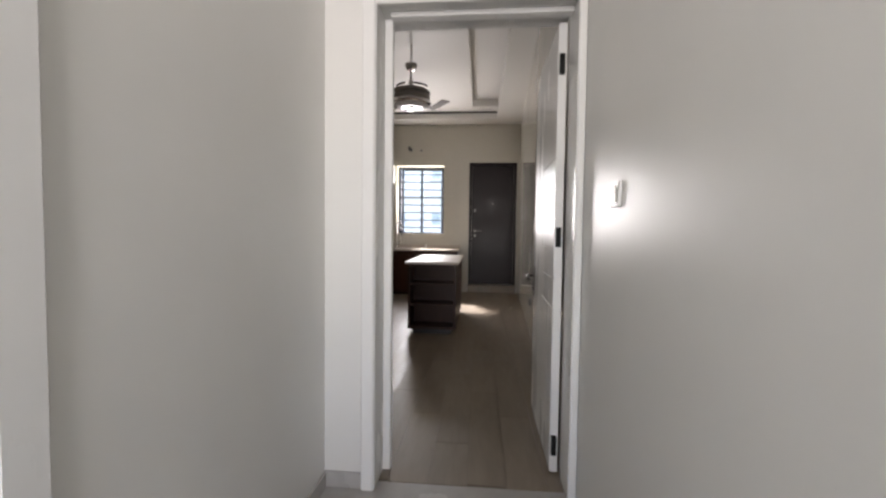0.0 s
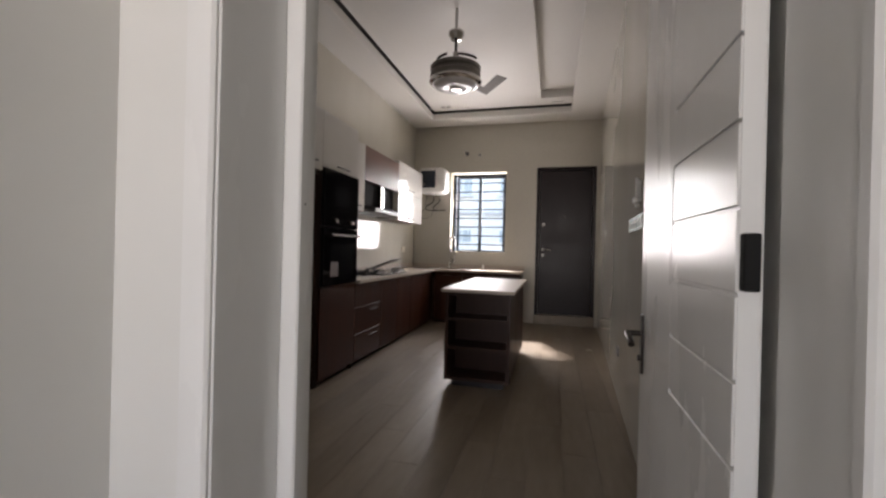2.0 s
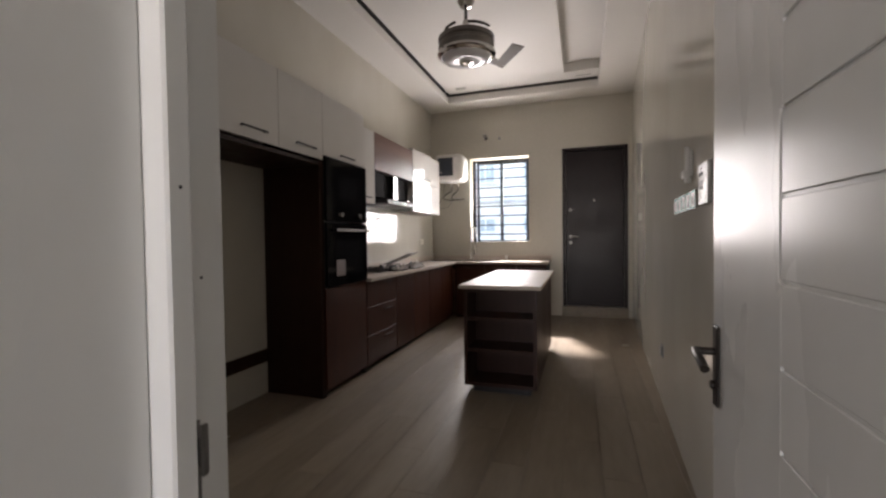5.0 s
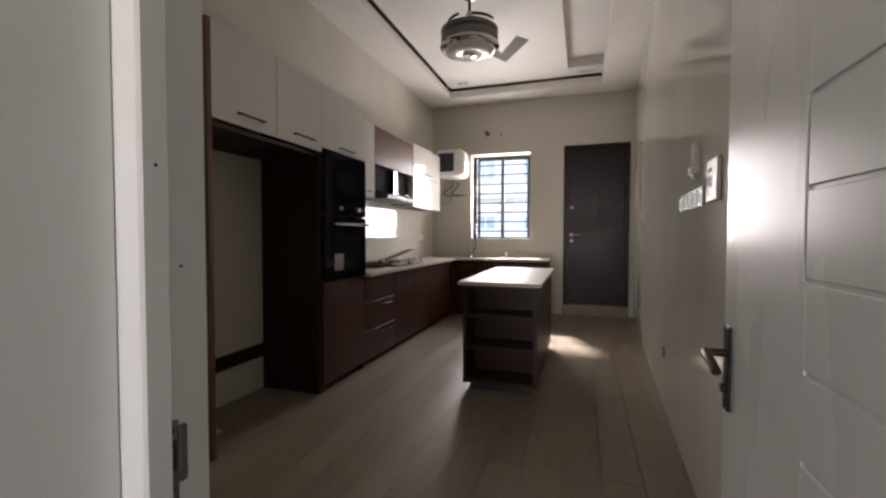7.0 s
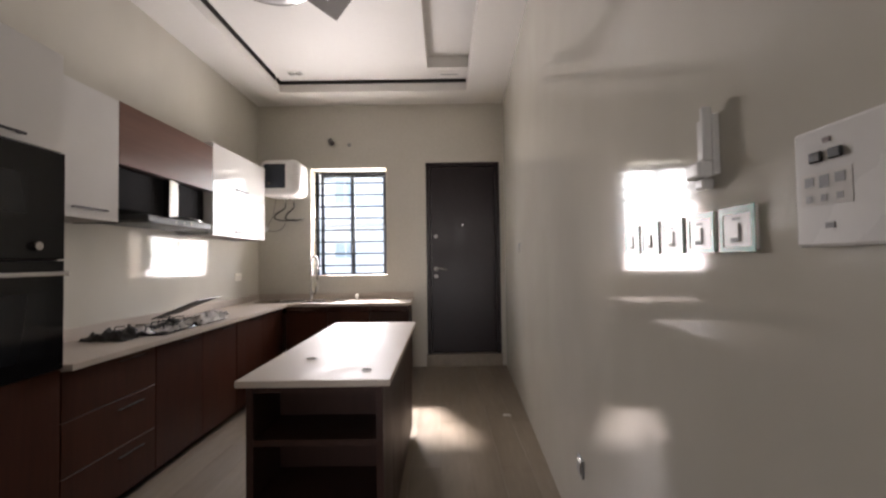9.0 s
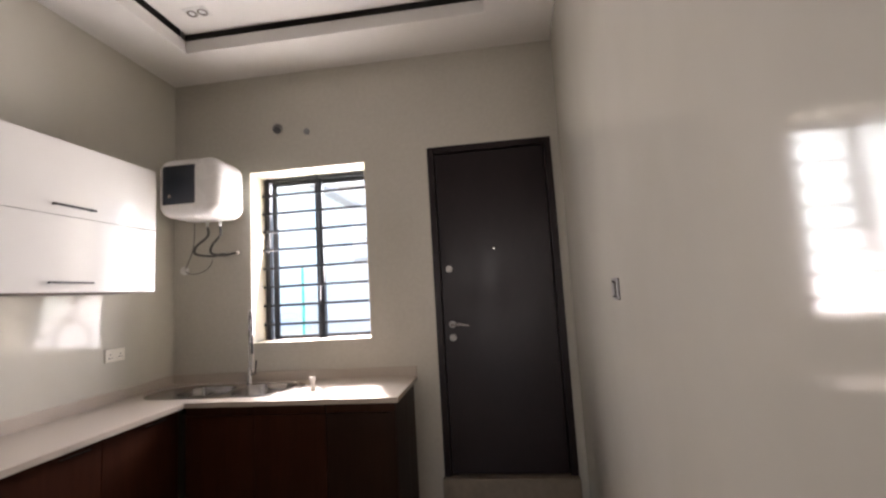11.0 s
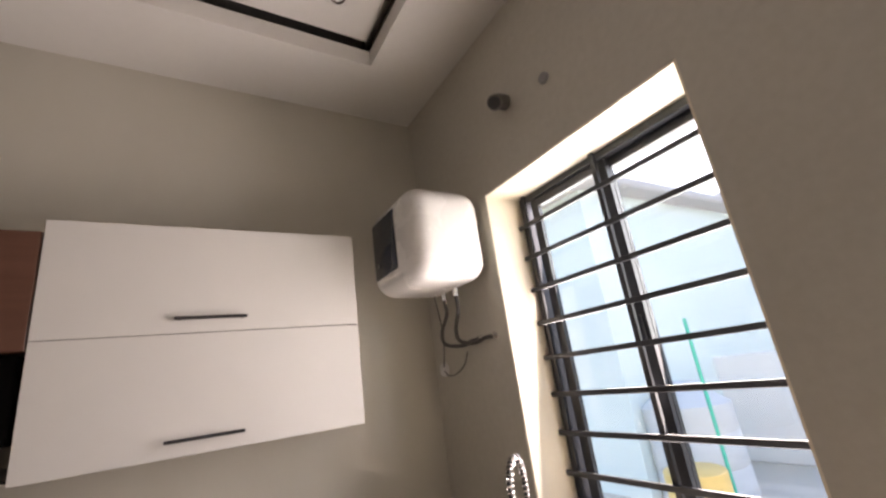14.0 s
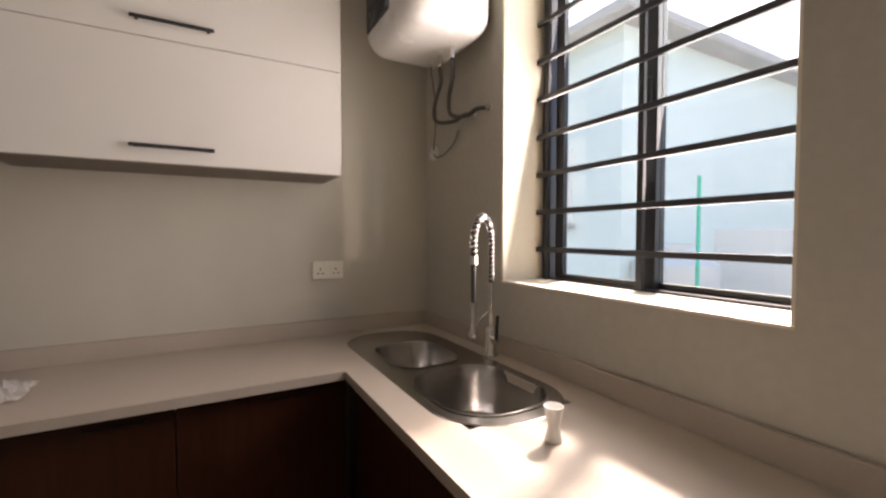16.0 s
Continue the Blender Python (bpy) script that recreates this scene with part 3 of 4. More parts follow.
def cooker_hood():
    t = thing("cooker_hood", (-2.2, 5.88, 1.66), "black cooker hood with steel chimney and curved glass canopy", "cooker hood")
    x0 = XL + 0.004
    part("body", b1(x0, -2.12, 5.36, 6.40, 1.76, 2.043, bevel=0.004), HOODBLACK, t)
    part("chimney", b1(-2.12, -2.07, 5.85, 5.96, 1.745, 2.043, bevel=0.003), DULLCHROME, t, "bright steel chimney strip")
    part("base", b1(x0, -1.98, 5.48, 6.28, 1.675, 1.735, bevel=0.012, seg=2), BLACKMAT, t, "black control base")
    bm = bmesh.new()
    n = 24
    rows = []
    for i in range(n + 1):
        u = -1 + 2 * i / n
        y = 5.88 + u * 0.55
        z = 1.742 - 0.085 * u * u
        xe = -1.93 - 0.16 * u * u
        rows.append([bm.verts.new(c) for c in ((x0 + 0.01, y, z), (xe, y, z - 0.004), (xe, y, z + 0.004), (x0 + 0.01, y, z + 0.008))])
    for a, b in zip(rows, rows[1:]):
        for k in range(4):
            bm.faces.new((a[k], a[(k + 1) % 4], b[(k + 1) % 4], b[k]))
    bm.faces.new(rows[0])
    bm.faces.new(rows[-1][::-1])
    bmesh.ops.recalc_face_normals(bm, faces=bm.faces)
    part("canopy", bm, CANOPYGLASS, t, "curved smoked glass canopy")
    for y in (5.78, 5.88, 5.98):
        part("button", c1((-1.98, y, 1.705), (-1.974, y, 1.705), 0.008, n=12), CHROME, t)


cooker_hood()


def base_unit(y0, y1, fronts, label):
    t = thing("base_cabinet", ((XL + XBASE) / 2, (y0 + y1) / 2, 0), label, "cabinet", "base cabinets along the wall")
    x0, th = XL + 0.004, 0.018
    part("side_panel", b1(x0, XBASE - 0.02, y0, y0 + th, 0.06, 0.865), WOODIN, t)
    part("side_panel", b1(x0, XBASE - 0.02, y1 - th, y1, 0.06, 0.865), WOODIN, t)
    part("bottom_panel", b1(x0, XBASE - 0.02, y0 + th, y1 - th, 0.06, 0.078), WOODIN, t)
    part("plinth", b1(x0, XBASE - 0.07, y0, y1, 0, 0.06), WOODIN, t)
    for a, b, z0, z1, hy0, hy1 in fronts:
        d = part("drawer_front" if z1 - z0 < 0.5 else "door", b1(XBASE - 0.02, XBASE, a + G, b - G, z0 + G, z1 - G, bevel=0.0015), WOOD, t)
        chrome_pull(d, XBASE, hy0, hy1, z1 - 0.035 if z1 > 0.8 else z1 - 0.06)


base_unit(4.66, 5.335, [(4.66, 5.335, 0.61, 0.862, 5.02, 5.22), (4.66, 5.335, 0.335, 0.61, 5.02, 5.22), (4.66, 5.335, 0.06, 0.335, 5.02, 5.22)], "dark veneer drawer unit below the hob end")
base_unit(5.339, 6.40, [(5.339, 5.87, 0.06, 0.862, 5.62, 5.80), (5.87, 6.40, 0.06, 0.862, 6.15, 6.33)], "dark veneer base cabinet with two doors below the hob")
base_unit(6.404, 7.495, [(6.404, 6.95, 0.06, 0.862, 6.72, 6.88), (6.95, 7.495, 0.06, 0.862, 7.22, 7.38)], "dark veneer base cabinet with two doors near the corner")


def sink_unit(x0, x1, label, panel):
    t = thing("base_cabinet", ((x0 + x1) / 2, 7.8, 0), label, "cabinet", "base cabinets below the window")
    y0, y1, th = 7.52, YB - 0.004, 0.018
    part("side_panel", b1(x0, x0 + th, y0 + 0.02, y1, 0.06, 0.70), WOODIN, t)
    part("side_panel", b1(x1 - th, x1, y0 + 0.02, y1, 0.0, 0.70 if x1 < -0.5 else 0.865), WOODIN, t)
    part("plinth", b1(x0, x1 - th, y0 + 0.07, y1, 0, 0.06), WOODIN, t)
    part("bottom_panel", b1(x0 + th, x1 - th, y0 + 0.02, y1, 0.06, 0.078), WOODIN, t)
    part("door", b1(x0 + G, x1 - G, y0, y0 + 0.02, 0.06, 0.80, bevel=0.0015), panel, t)
    part("rail", b1(x0 + G, x1 - G, y0, y0 + 0.02, 0.804, 0.862, bevel=0.0015), WOOD, t)


sink_unit(-1.80, -1.31, "dark veneer base cabinet below the sink", WOOD)
sink_unit(-1.308, -0.82, "dark veneer base cabinet below the sink", WOOD)
sink_unit(-0.818, -0.365, "dark veneer base cabinet at the end of the worktop", WOODIN)

# worktop: an L with a hole for the sink
CT0, CT1 = 0.868, 0.900
SX0, SX1, SY0, SY1 = -2.05, -1.16, 7.62, 7.98


def worktop():
    t = thing("worktop", (-2.0, 7.0, CT0), "cream stone worktop running round the corner, dusty", "worktop")
    bm = bmesh.new()
    box(bm, XL + 0.003, -1.765, 4.66, 7.475, CT0, CT1)
    box(bm, XL + 0.003, SX0, 7.475, YB - 0.003, CT0, CT1)
    box(bm, SX0, SX1, 7.475, SY0, CT0, CT1)
    box(bm, SX0, SX1, SY1, YB - 0.003, CT0, CT1)
    box(bm, SX1, -0.335, 7.475, YB - 0.003, CT0, CT1)
    bmesh.ops.remove_doubles(bm, verts=bm.verts, dist=0.0005)
    part("slab", bm, STONE, t)
    part("upstand", b1(XL + 0.003, XL + 0.021, 4.66, YB - 0.022, CT1, CT1 + 0.075, bevel=0.002), STONE, t)
    part("upstand", b1(XL + 0.003, -0.335, YB - 0.021, YB - 0.003, CT1, CT1 + 0.075, bevel=0.002), STONE, t)


worktop()


# ---- sink and tap ----
def rounded(x0, x1, y0, y1, r, n=8):
    pts = []
    for cx, cy, a in ((x1 - r, y1 - r, 0), (x0 + r, y1 - r, 90), (x0 + r, y0 + r, 180), (x1 - r, y0 + r, 270)):
        for i in range(n + 1):
            w = radians(a + 90 * i / n)
            pts.append((cx + r * math.cos(w), cy + r * math.sin(w)))
    return pts


def bowl(bm, outline, centre, z, depth, lip):
    """A pressed bowl: rolled lip, sloped walls, rounded foot, flat bottom."""
    rings = []
    for k, dz in ((1.0 + lip, 0.003), (1.0, 0.0035), (0.985, -0.008), (0.93, -depth * 0.75), (0.86, -depth * 0.95), (0.72, -depth), (0.1, -depth - 0.004)):
        rings.append([bm.verts.new((centre[0] + (x - centre[0]) * k, centre[1] + (y - centre[1]) * k, z + dz)) for x, y in outline])
    for a, b in zip(rings, rings[1:]):
        for i in range(len(a)):
            j = (i + 1) % len(a)
            bm.faces.new((a[i], b[i], b[j], a[j]))
    bm.faces.new(rings[-1][::-1])
    return rings[0]


def sink():
    t = thing("kitchen_sink", (-1.6, 7.8, CT1), "stainless steel inset sink with two bowls and a drainer", "sink")
    z = CT1 + 0.003
    outline = rounded(-2.27, -1.12, 7.585, 8.02, 0.20, 10)
    bowls = [(rounded(-2.02, -1.655, 7.65, 7.93, 0.10, 6), (-1.84, 7.79), 0.13), (rounded(-1.615, -1.18, 7.625, 7.985, 0.15, 6), (-1.40, 7.80), 0.17)]
    # rim: the outer outline and the two bowl edges, filled
    bm = bmesh.new()
    loops = []
    for pts in [outline] + [[(c[0] + (x - c[0]) * 1.03, c[1] + (y - c[1]) * 1.03) for x, y in o] for o, c, d in bowls]:
        vs = [bm.verts.new((x, y, z)) for x, y in pts]
        loops += [bm.edges.new((vs[i], vs[(i + 1) % len(vs)])) for i in range(len(vs))]
    bmesh.ops.triangle_fill(bm, use_beauty=True, edges=loops)
    low = [bm.verts.new((-1.695 + (x + 1.695) * 1.008, 7.8025 + (y - 7.8025) * 1.016, CT1 + 0.0006)) for x, y in outline]
    top = [v for v in bm.verts if abs(v.co.z - z) < 1e-6][:len(outline)]
    for i in range(len(low)):
        j = (i + 1) % len(low)
        bm.faces.new((top[i], top[j], low[j], low[i]))
    bmesh.ops.recalc_face_normals(bm, faces=bm.faces)
    part("rim", bm, STEEL, t)
    for o, c, d in bowls:
        bm = bmesh.new()
        bowl(bm, o, c, z, d, 0.03)
        bmesh.ops.recalc_face_normals(bm, faces=bm.faces)
        bmesh.ops.reverse_faces(bm, faces=bm.faces)
        w = part("bowl", bm, STEEL, t, smooth=True)
        part("drain", lathe(bmesh.new(), [(0, 0.004), (0.03, 0.004), (0.042, 0.008), (0.045, 0.002)], (c[0], c[1], z - d - 0.003), 24), CHROME, w, smooth=True)


sink()


def tap():
    x, y, z = -1.66, 8.045, CT1 + 0.003
    t = thing("kitchen_tap", (x, y, z), "chrome spring-neck kitchen tap with a side lever", "tap")
    part("base", lathe(bmesh.new(), [(0, 0), (0.028, 0), (0.028, 0.012), (0.022, 0.02), (0.021, 0.11), (0.015, 0.12), (0, 0.12)], (x, y, z), 24), CHROME, t, smooth=True)
    part("stem", c1((x, y, z + 0.12), (x, y, z + 0.30), 0.009), CHROME, t, smooth=True)
    lv = part("lever_hub", c1((x, y, z + 0.075), (x + 0.055, y - 0.01, z + 0.075), 0.013), CHROME, t, smooth=True)
    part("lever", c1((x + 0.05, y - 0.01, z + 0.075), (x + 0.062, y - 0.012, z + 0.175), 0.006), BLACKMAT, lv, "black pin lever", smooth=True)
    # arch of the hose, going left and towards the room
    arch = []
    for i in range(33):
        a = math.pi * i / 32
        r = 0.105
        arch.append(Vector((x + (r - r * math.cos(a)) * 0.60, y - (r - r * math.cos(a)) * 0.80, z + 0.46 + 0.10 * math.sin(a))))
    pts = [Vector((x, y, z + 0.30 + 0.16 * i / 6)) for i in range(6)] + arch
    end = arch[-1]
    pts += [end + Vector((0, 0, -0.02 * i)) for i in range(1, 4)]
    part("hose", tube(pts, 0.008, 8), BLACKMAT, t, "black rubber hose", smooth=True)
    # spring: a helix round the hose
    hel = []
    seglen = [0.0]
    for p, q in zip(pts, pts[1:]):
        seglen.append(seglen[-1] + (q - p).length)
    turns, steps = 30, 30 * 10
    for i in range(steps + 1):
        s = seglen[-1] * i / steps
        k = max(j for j in range(len(seglen)) if seglen[j] <= s + 1e-9)
        k = min(k, len(pts) - 2)
        u = (s - seglen[k]) / max(1e-6, seglen[k + 1] - seglen[k])
        p = pts[k].lerp(pts[k + 1], u)
        d = (pts[k + 1] - pts[k]).normalized()
        n1 = Vector((0.80, 0.60, 0)).normalized()
        n2 = d.cross(n1).normalized()
        a = 2 * math.pi * turns * i / steps
        hel.append(p + 0.0125 * (math.cos(a) * n1 + math.sin(a) * n2))
    part("spring", tube(hel, 0.0032, 5), CHROME, t, "chrome coil spring", smooth=True)
    part("spray_head", lathe(bmesh.new(), [(0, 0), (0.017, 0), (0.019, 0.012), (0.014, 0.03), (0.013, 0.13), (0, 0.13)], (end.x, end.y, end.z - 0.34), 20), CHROME, t, smooth=True)
    part("neck_pipe", c1((end.x, end.y, end.z - 0.212), (end.x, end.y, end.z - 0.055), 0.008), BLACKMAT, t, "black pipe above the spray head", smooth=True)
    part("collar", c1((end.x, end.y, end.z - 0.075), (end.x, end.y, end.z - 0.045), 0.0145), CHROME, t, smooth=True)
    part("holder_arm", tube([(x, y, z + 0.19), ((x + end.x) / 2, (y + end.y) / 2, z + 0.175), (end.x, end.y, z + 0.16)], 0.006, 8), CHROME, t, smooth=True)


tap()
single("plastic_cup", lathe(bmesh.new(), [(0, 0), (0.021, 0), (0.021, 0.004), (0.014, 0.035), (0.024, 0.085), (0.022, 0.085), (0.012, 0.038), (0, 0.03)], (-1.013, 7.766, CT1 + 0.001), 24), PLASTIC, "small white plastic cup standing on the worktop", "cup", smooth=True)


# ---- hob, its propped card and the wrapping round it ----
def hob():
    t = thing("gas_hob", (-2.08, 5.85, CT1), "black glass gas hob still in its wrapping", "hob")
    z = CT1 + 0.001
    part("glass_top", b1(-2.32, -1.84, 5.45, 6.25, z, z + 0.012, bevel=0.003), BLACKGLASS, t)
    for y, x in ((5.62, -2.20), (5.62, -1.98), (5.85, -2.10), (6.08, -2.20), (6.08, -1.98)):
        b = part("burner", lathe(bmesh.new(), [(0, 0.012), (0.045, 0.012), (0.045, 0.022), (0.032, 0.026), (0.030, 0.034), (0, 0.036)], (x, y, z), 24), BLACKMAT, t, smooth=True)
        for k in range(4):
            a = math.pi / 4 + k * math.pi / 2
            part("pan_support", tube([(x + 0.03 * math.cos(a), y + 0.03 * math.sin(a), z + 0.045), (x + 0.085 * math.cos(a), y + 0.085 * math.sin(a), z + 0.045), (x + 0.095 * math.cos(a), y + 0.095 * math.sin(a), z + 0.012)], 0.0045, 6), BLACKMAT, b)
    for i in range(5):
        part("knob", lathe(bmesh.new(), [(0.017, 0.012), (0.015, 0.034), (0, 0.035)], (-1.87, 5.65 + i * 0.10, z), 18), BLACKMAT, t, smooth=True)


hob()


def crumpled(cx, cy, z, sx, sy, h, seed, n=16):
    """A crumpled sheet lying on a surface."""
    bm = bmesh.new()
    grid = []
    for i in range(n + 1):
        row = []
        for j in range(n + 1):
            u, v = i / n - 0.5, j / n - 0.5
            p = Vector((u * 5, v * 5, seed * 7.3))
            e = 1.0 - 0.22 * noise.noise(Vector((u * 6, v * 6, seed)))
            edge = max(0.0, 1 - (2 * max(abs(u), abs(v))) ** 3)
            row.append(bm.verts.new((cx + u * sx * e, cy + v * sy * e, z + 0.004 + h * (0.25 + 0.75 * edge) * abs(noise.noise(p) + 0.6 * noise.noise(p * 2.3)))))
        grid.append(row)
    for i in range(n):
        for j in range(n):
            bm.faces.new((grid[i][j], grid[i + 1][j], grid[i + 1][j + 1], grid[i][j + 1]))
    bmesh.ops.solidify(bm, geom=bm.faces[:], thickness=0.0015)
    return bm


single("wrapping_paper", crumpled(-1.90, 6.02, CT1 + 0.012, 0.20, 0.36, 0.10, 1), PAPER, "crumpled white wrapping paper lying by the hob", "paper")
single("wrapping_paper", crumpled(-2.05, 6.44, CT1, 0.20, 0.22, 0.06, 2), PAPER, "crumpled white wrapping paper lying by the hob", "paper")
single("wrapping_paper", crumpled(-1.90, 5.62, CT1 + 0.012, 0.13, 0.26, 0.06, 3), PAPER, "crumpled wrapping paper lying on the hob edge", "paper")
lid = shift(b1(-0.19, 0.19, -0.21, 0.21, -0.004, 0.004, bevel=0.001), Matrix.Translation((-2.14, 6.20, 1.015)) @ Euler((radians(0), radians(-22), radians(6))).to_matrix().to_4x4())
single("pan_support_pack", lid, CARDSHADE, "dark flat hob cover propped up on its wrapping", "hob cover")
single("plastic_wrap", crumpled(-2.10, 5.36, CT1, 0.30, 0.26, 0.10, 5), CARDSHADE, "dark crumpled plastic sheet lying on the worktop", "wrapping")


# ---- island ----
def island():
    ix0, ix1, iy0, iy1, top = -0.830, -0.175, 4.368, 6.03, 0.888
    t = thing("kitchen_island", (-0.5, 5.2, 0), "dark veneer kitchen island with open end shelves and cream stone top", "kitchen island")
    part("top", b1(ix0, ix1, iy0, iy1, top - 0.03, top, bevel=0.003), STONE, t, "cream stone slab")
    a, b, y0, y1, z0, z1 = ix0 + 0.035, ix1 - 0.035, iy0 + 0.03, iy1 - 0.04, 0.07, top - 0.031
    th, ys = 0.03, y0 + 0.30
    part("side_panel", b1(a, a + th, y0, y1, z0, z1, bevel=0.001), ISLANDWOOD, t)
    part("side_panel", b1(b - th, b, y0, y1, z0, z1, bevel=0.001), ISLANDWOOD, t)
    part("end_panel", b1(a + th, b - th, y1 - 0.02, y1, z0, z1), ISLANDWOOD, t)
    part("shelf_back", b1(a + th, b - th, ys, ys + 0.018, z0, z1), ISLANDWOOD, t)
    for z in (z0, 0.345, 0.60):
        part("shelf", b1(a + th, b - th, y0 + 0.004, ys, z, z + 0.028, bevel=0.001), ISLANDWOOD, t)
    part("rail", b1(a + th, b - th, y0 + 0.004, ys, z1 - 0.03, z1), ISLANDWOOD, t)
    part("plinth", b1(a + 0.06, b - 0.06, y0 + 0.08, y1 - 0.05, 0, z0), BLACKMAT, t, "black recessed plinth")
    for y in (y0 + 0.34, y0 + 0.96):
        part("joint", b1(b - 0.0005, b + 0.001, y, y + 0.003, z0 + 0.02, z1), BLACKMAT, t)


island()
single("paper_scrap", crumpled(-0.62, 4.75, 0.889, 0.05, 0.04, 0.007, 8, 8), PAPER, "small torn paper scrap lying on the island", "paper scrap")
single("paper_scrap", crumpled(-0.30, 4.52, 0.889, 0.04, 0.04, 0.006, 9, 8), PAPER, "small torn paper scrap lying on the island", "paper scrap")


# ---- water heater ----
def heater():
    x0, x1, y0, y1, z0, z1 = -2.20, -1.695, 7.69, 8.10, 2.205, 2.66
    t = thing("water_heater", ((x0 + x1) / 2, YB, z0), "white rounded electric water heater with a dark front panel", "water heater")
    part("body", b1(x0, x1, y0, y1, z0, z1, bevel=0.10, seg=7), PLASTIC, t, smooth=True)
    part("front_panel", b1(x0 + 0.07, x1 - 0.16, y0 - 0.006, y0 + 0.03, z0 + 0.085, z1 - 0.065, bevel=0.017, seg=3), NAVY, t, "dark blue control panel", smooth=True)
    part("dial", c1((-2.06, y0 - 0.006, z0 + 0.15), (-2.06, y0 - 0.010, z0 + 0.15), 0.012), DULLCHROME, t)
    part("bracket", b1(x0 + 0.08, x1 - 0.08, y1, YB - 0.001, z0 + 0.10, z0 + 0.30), STEEL, t)
    for k, x in enumerate((-1.86, -1.97)):
        part("nipple", c1((x, 7.98, z0 - 0.05), (x, 7.98, z0 + 0.02), 0.012), CHROME, t, smooth=True)
        sag = 0.05 + 0.03 * k
        p = [(x, 7.98, z0 - 0.05), (x - 0.005, 7.985, z0 - 0.12), (x - 0.05 - sag, 8.02, z0 - 0.19), (x - 0.08 - sag, 8.05, z0 - 0.25), (x - 0.03, 8.07, z0 - 0.275), (x + 0.04, 8.08, z0 - 0.262), (x + 0.07, 8.112, z0 - 0.258)]
        part("hose", tube(smooth_path(p), 0.010, 8), HOSE, t, "braided steel hose", smooth=True)
        part("wall_fitting", c1((x + 0.07, YB, z0 - 0.258), (x + 0.07, YB - 0.02, z0 - 0.258), 0.022, 0.014), CHROME, t, smooth=True)
    part("cable", tube(smooth_path([(-2.10, 8.0, z0), (-2.16, 8.06, z0 - 0.20), (-2.26, 8.10, z0 - 0.36)]), 0.004, 6), WIRE, t)


def smooth_path(p, n=6):
    p = [Vector(q) for q in p]
    out = []
    for i in range(len(p) - 1):
        a, b, c, d = p[max(i - 1, 0)], p[i], p[i + 1], p[min(i + 2, len(p) - 1)]
        for k in range(n):
            u = k / n
            out.append(0.5 * ((2 * b) + (c - a) * u + (2 * a - 5 * b + 4 * c - d) * u * u + (3 * b - a - 3 * c + d) * u ** 3))
    return out + [p[-1]]


heater()


def cable_outlet():
    t = thing("cable_outlet", (-2.28, YB, 1.83), "round white cable outlet with a loose loop of cable", "cable outlet")
    part("cover", c1((-2.28, YB, 1.83), (-2.28, YB - 0.018, 1.83), 0.038, 0.034, 28), PLASTIC, t, smooth=True)
    part("cable", tube(smooth_path([(-2.26, YB - 0.018, 1.82), (-2.20, YB - 0.03, 1.795), (-2.12, YB - 0.03, 1.80), (-2.05, YB - 0.02, 1.84), (-2.02, YB - 0.012, 1.90)]), 0.004, 6), WIRE, t)


cable_outlet()


def conduit():
    t = thing("conduit_stub", (-1.40, YB, 2.95), "open dark conduit pipe sticking out of the wall", "pipe")
    bm = tube([(-1.42, YB - 0.001, 2.985), (-1.395, YB - 0.07, 2.955), (-1.375, YB - 0.11, 2.925)], 0.036, 18)
    part("pipe", bm, WIRE, t, smooth=True)
    part("bore", c1((-1.376, YB - 0.1085, 2.9265), (-1.3735, YB - 0.113, 2.9215), 0.028, n=18), BLACKMAT, t)
    single("wall_hole", c1((-1.17, YB + 0.001, 2.93), (-1.17, YB - 0.012, 2.93), 0.026, 0.024, 18), GREYPRINT, "small round capped pipe end in the wall", "pipe cap")


conduit()


# ---- sockets and switches ----
def double_socket(loc, turn, label):
    t = thing("double_socket", loc, label, "socket", turn=turn)
    part("plate", b1(-0.012, 0.0, -0.075, 0.075, -0.044, 0.044, bevel=0.003, seg=2), IVORY, t)
    for y in (-0.038, 0.038):
        for dy, dz, w, h in ((0, 0.006, 0.005, 0.012), (-0.011, -0.016, 0.010, 0.005), (0.011, -0.016, 0.010, 0.005)):
            part("pin_slot", b1(-0.0128, -0.0118, y + dy - w / 2, y + dy + w / 2, dz - h / 2, dz + h / 2), BLACKMAT, t)
    for y in (-0.014, 0.014):
        part("rocker", b1(-0.015, -0.012, y - 0.008, y + 0.008, 0.012, 0.034, bevel=0.0015), IVORY, t)


double_socket((XL, 7.565, 1.22), 180, "ivory double power socket on the wall above the worktop")
WTURN = -math.degrees(math.atan(WSLOPE))


def on_right(y, z):
    return (wx(y), y, z)


def film_switch(y, label):
    t = thing("light_switch", on_right(y, 1.437), label, "switch", "row of switches on the gloss wall", turn=WTURN)
    part("plate", b1(-0.010, 0.0, -0.052, 0.052, -0.043, 0.043, bevel=0.003, seg=2), PLASTIC, t)
    bm = bmesh.new()
    for a in ((-0.0115, -0.0100, -0.054, 0.054, 0.030, 0.045), (-0.0115, -0.0100, -0.054, 0.054, -0.045, -0.034), (-0.0115, -0.0100, -0.054, -0.043, -0.034, 0.030), (-0.0115, -0.0100, 0.041, 0.054, -0.034, 0.030)):
        box(bm, *a)
    part("film", bm, GREENFILM, t, "green printed protective film")
    part("rocker", b1(-0.0135, -0.010, -0.012, 0.014, -0.026, 0.012, bevel=0.002), PLASTIC, t)
    part("mark", b1(-0.0142, -0.0134, -0.010, 0.012, -0.024, -0.017), GREYPRINT, t)
    part("mark", b1(-0.0108, -0.0099, -0.012, 0.012, 0.018, 0.023), GREYPRINT, t)


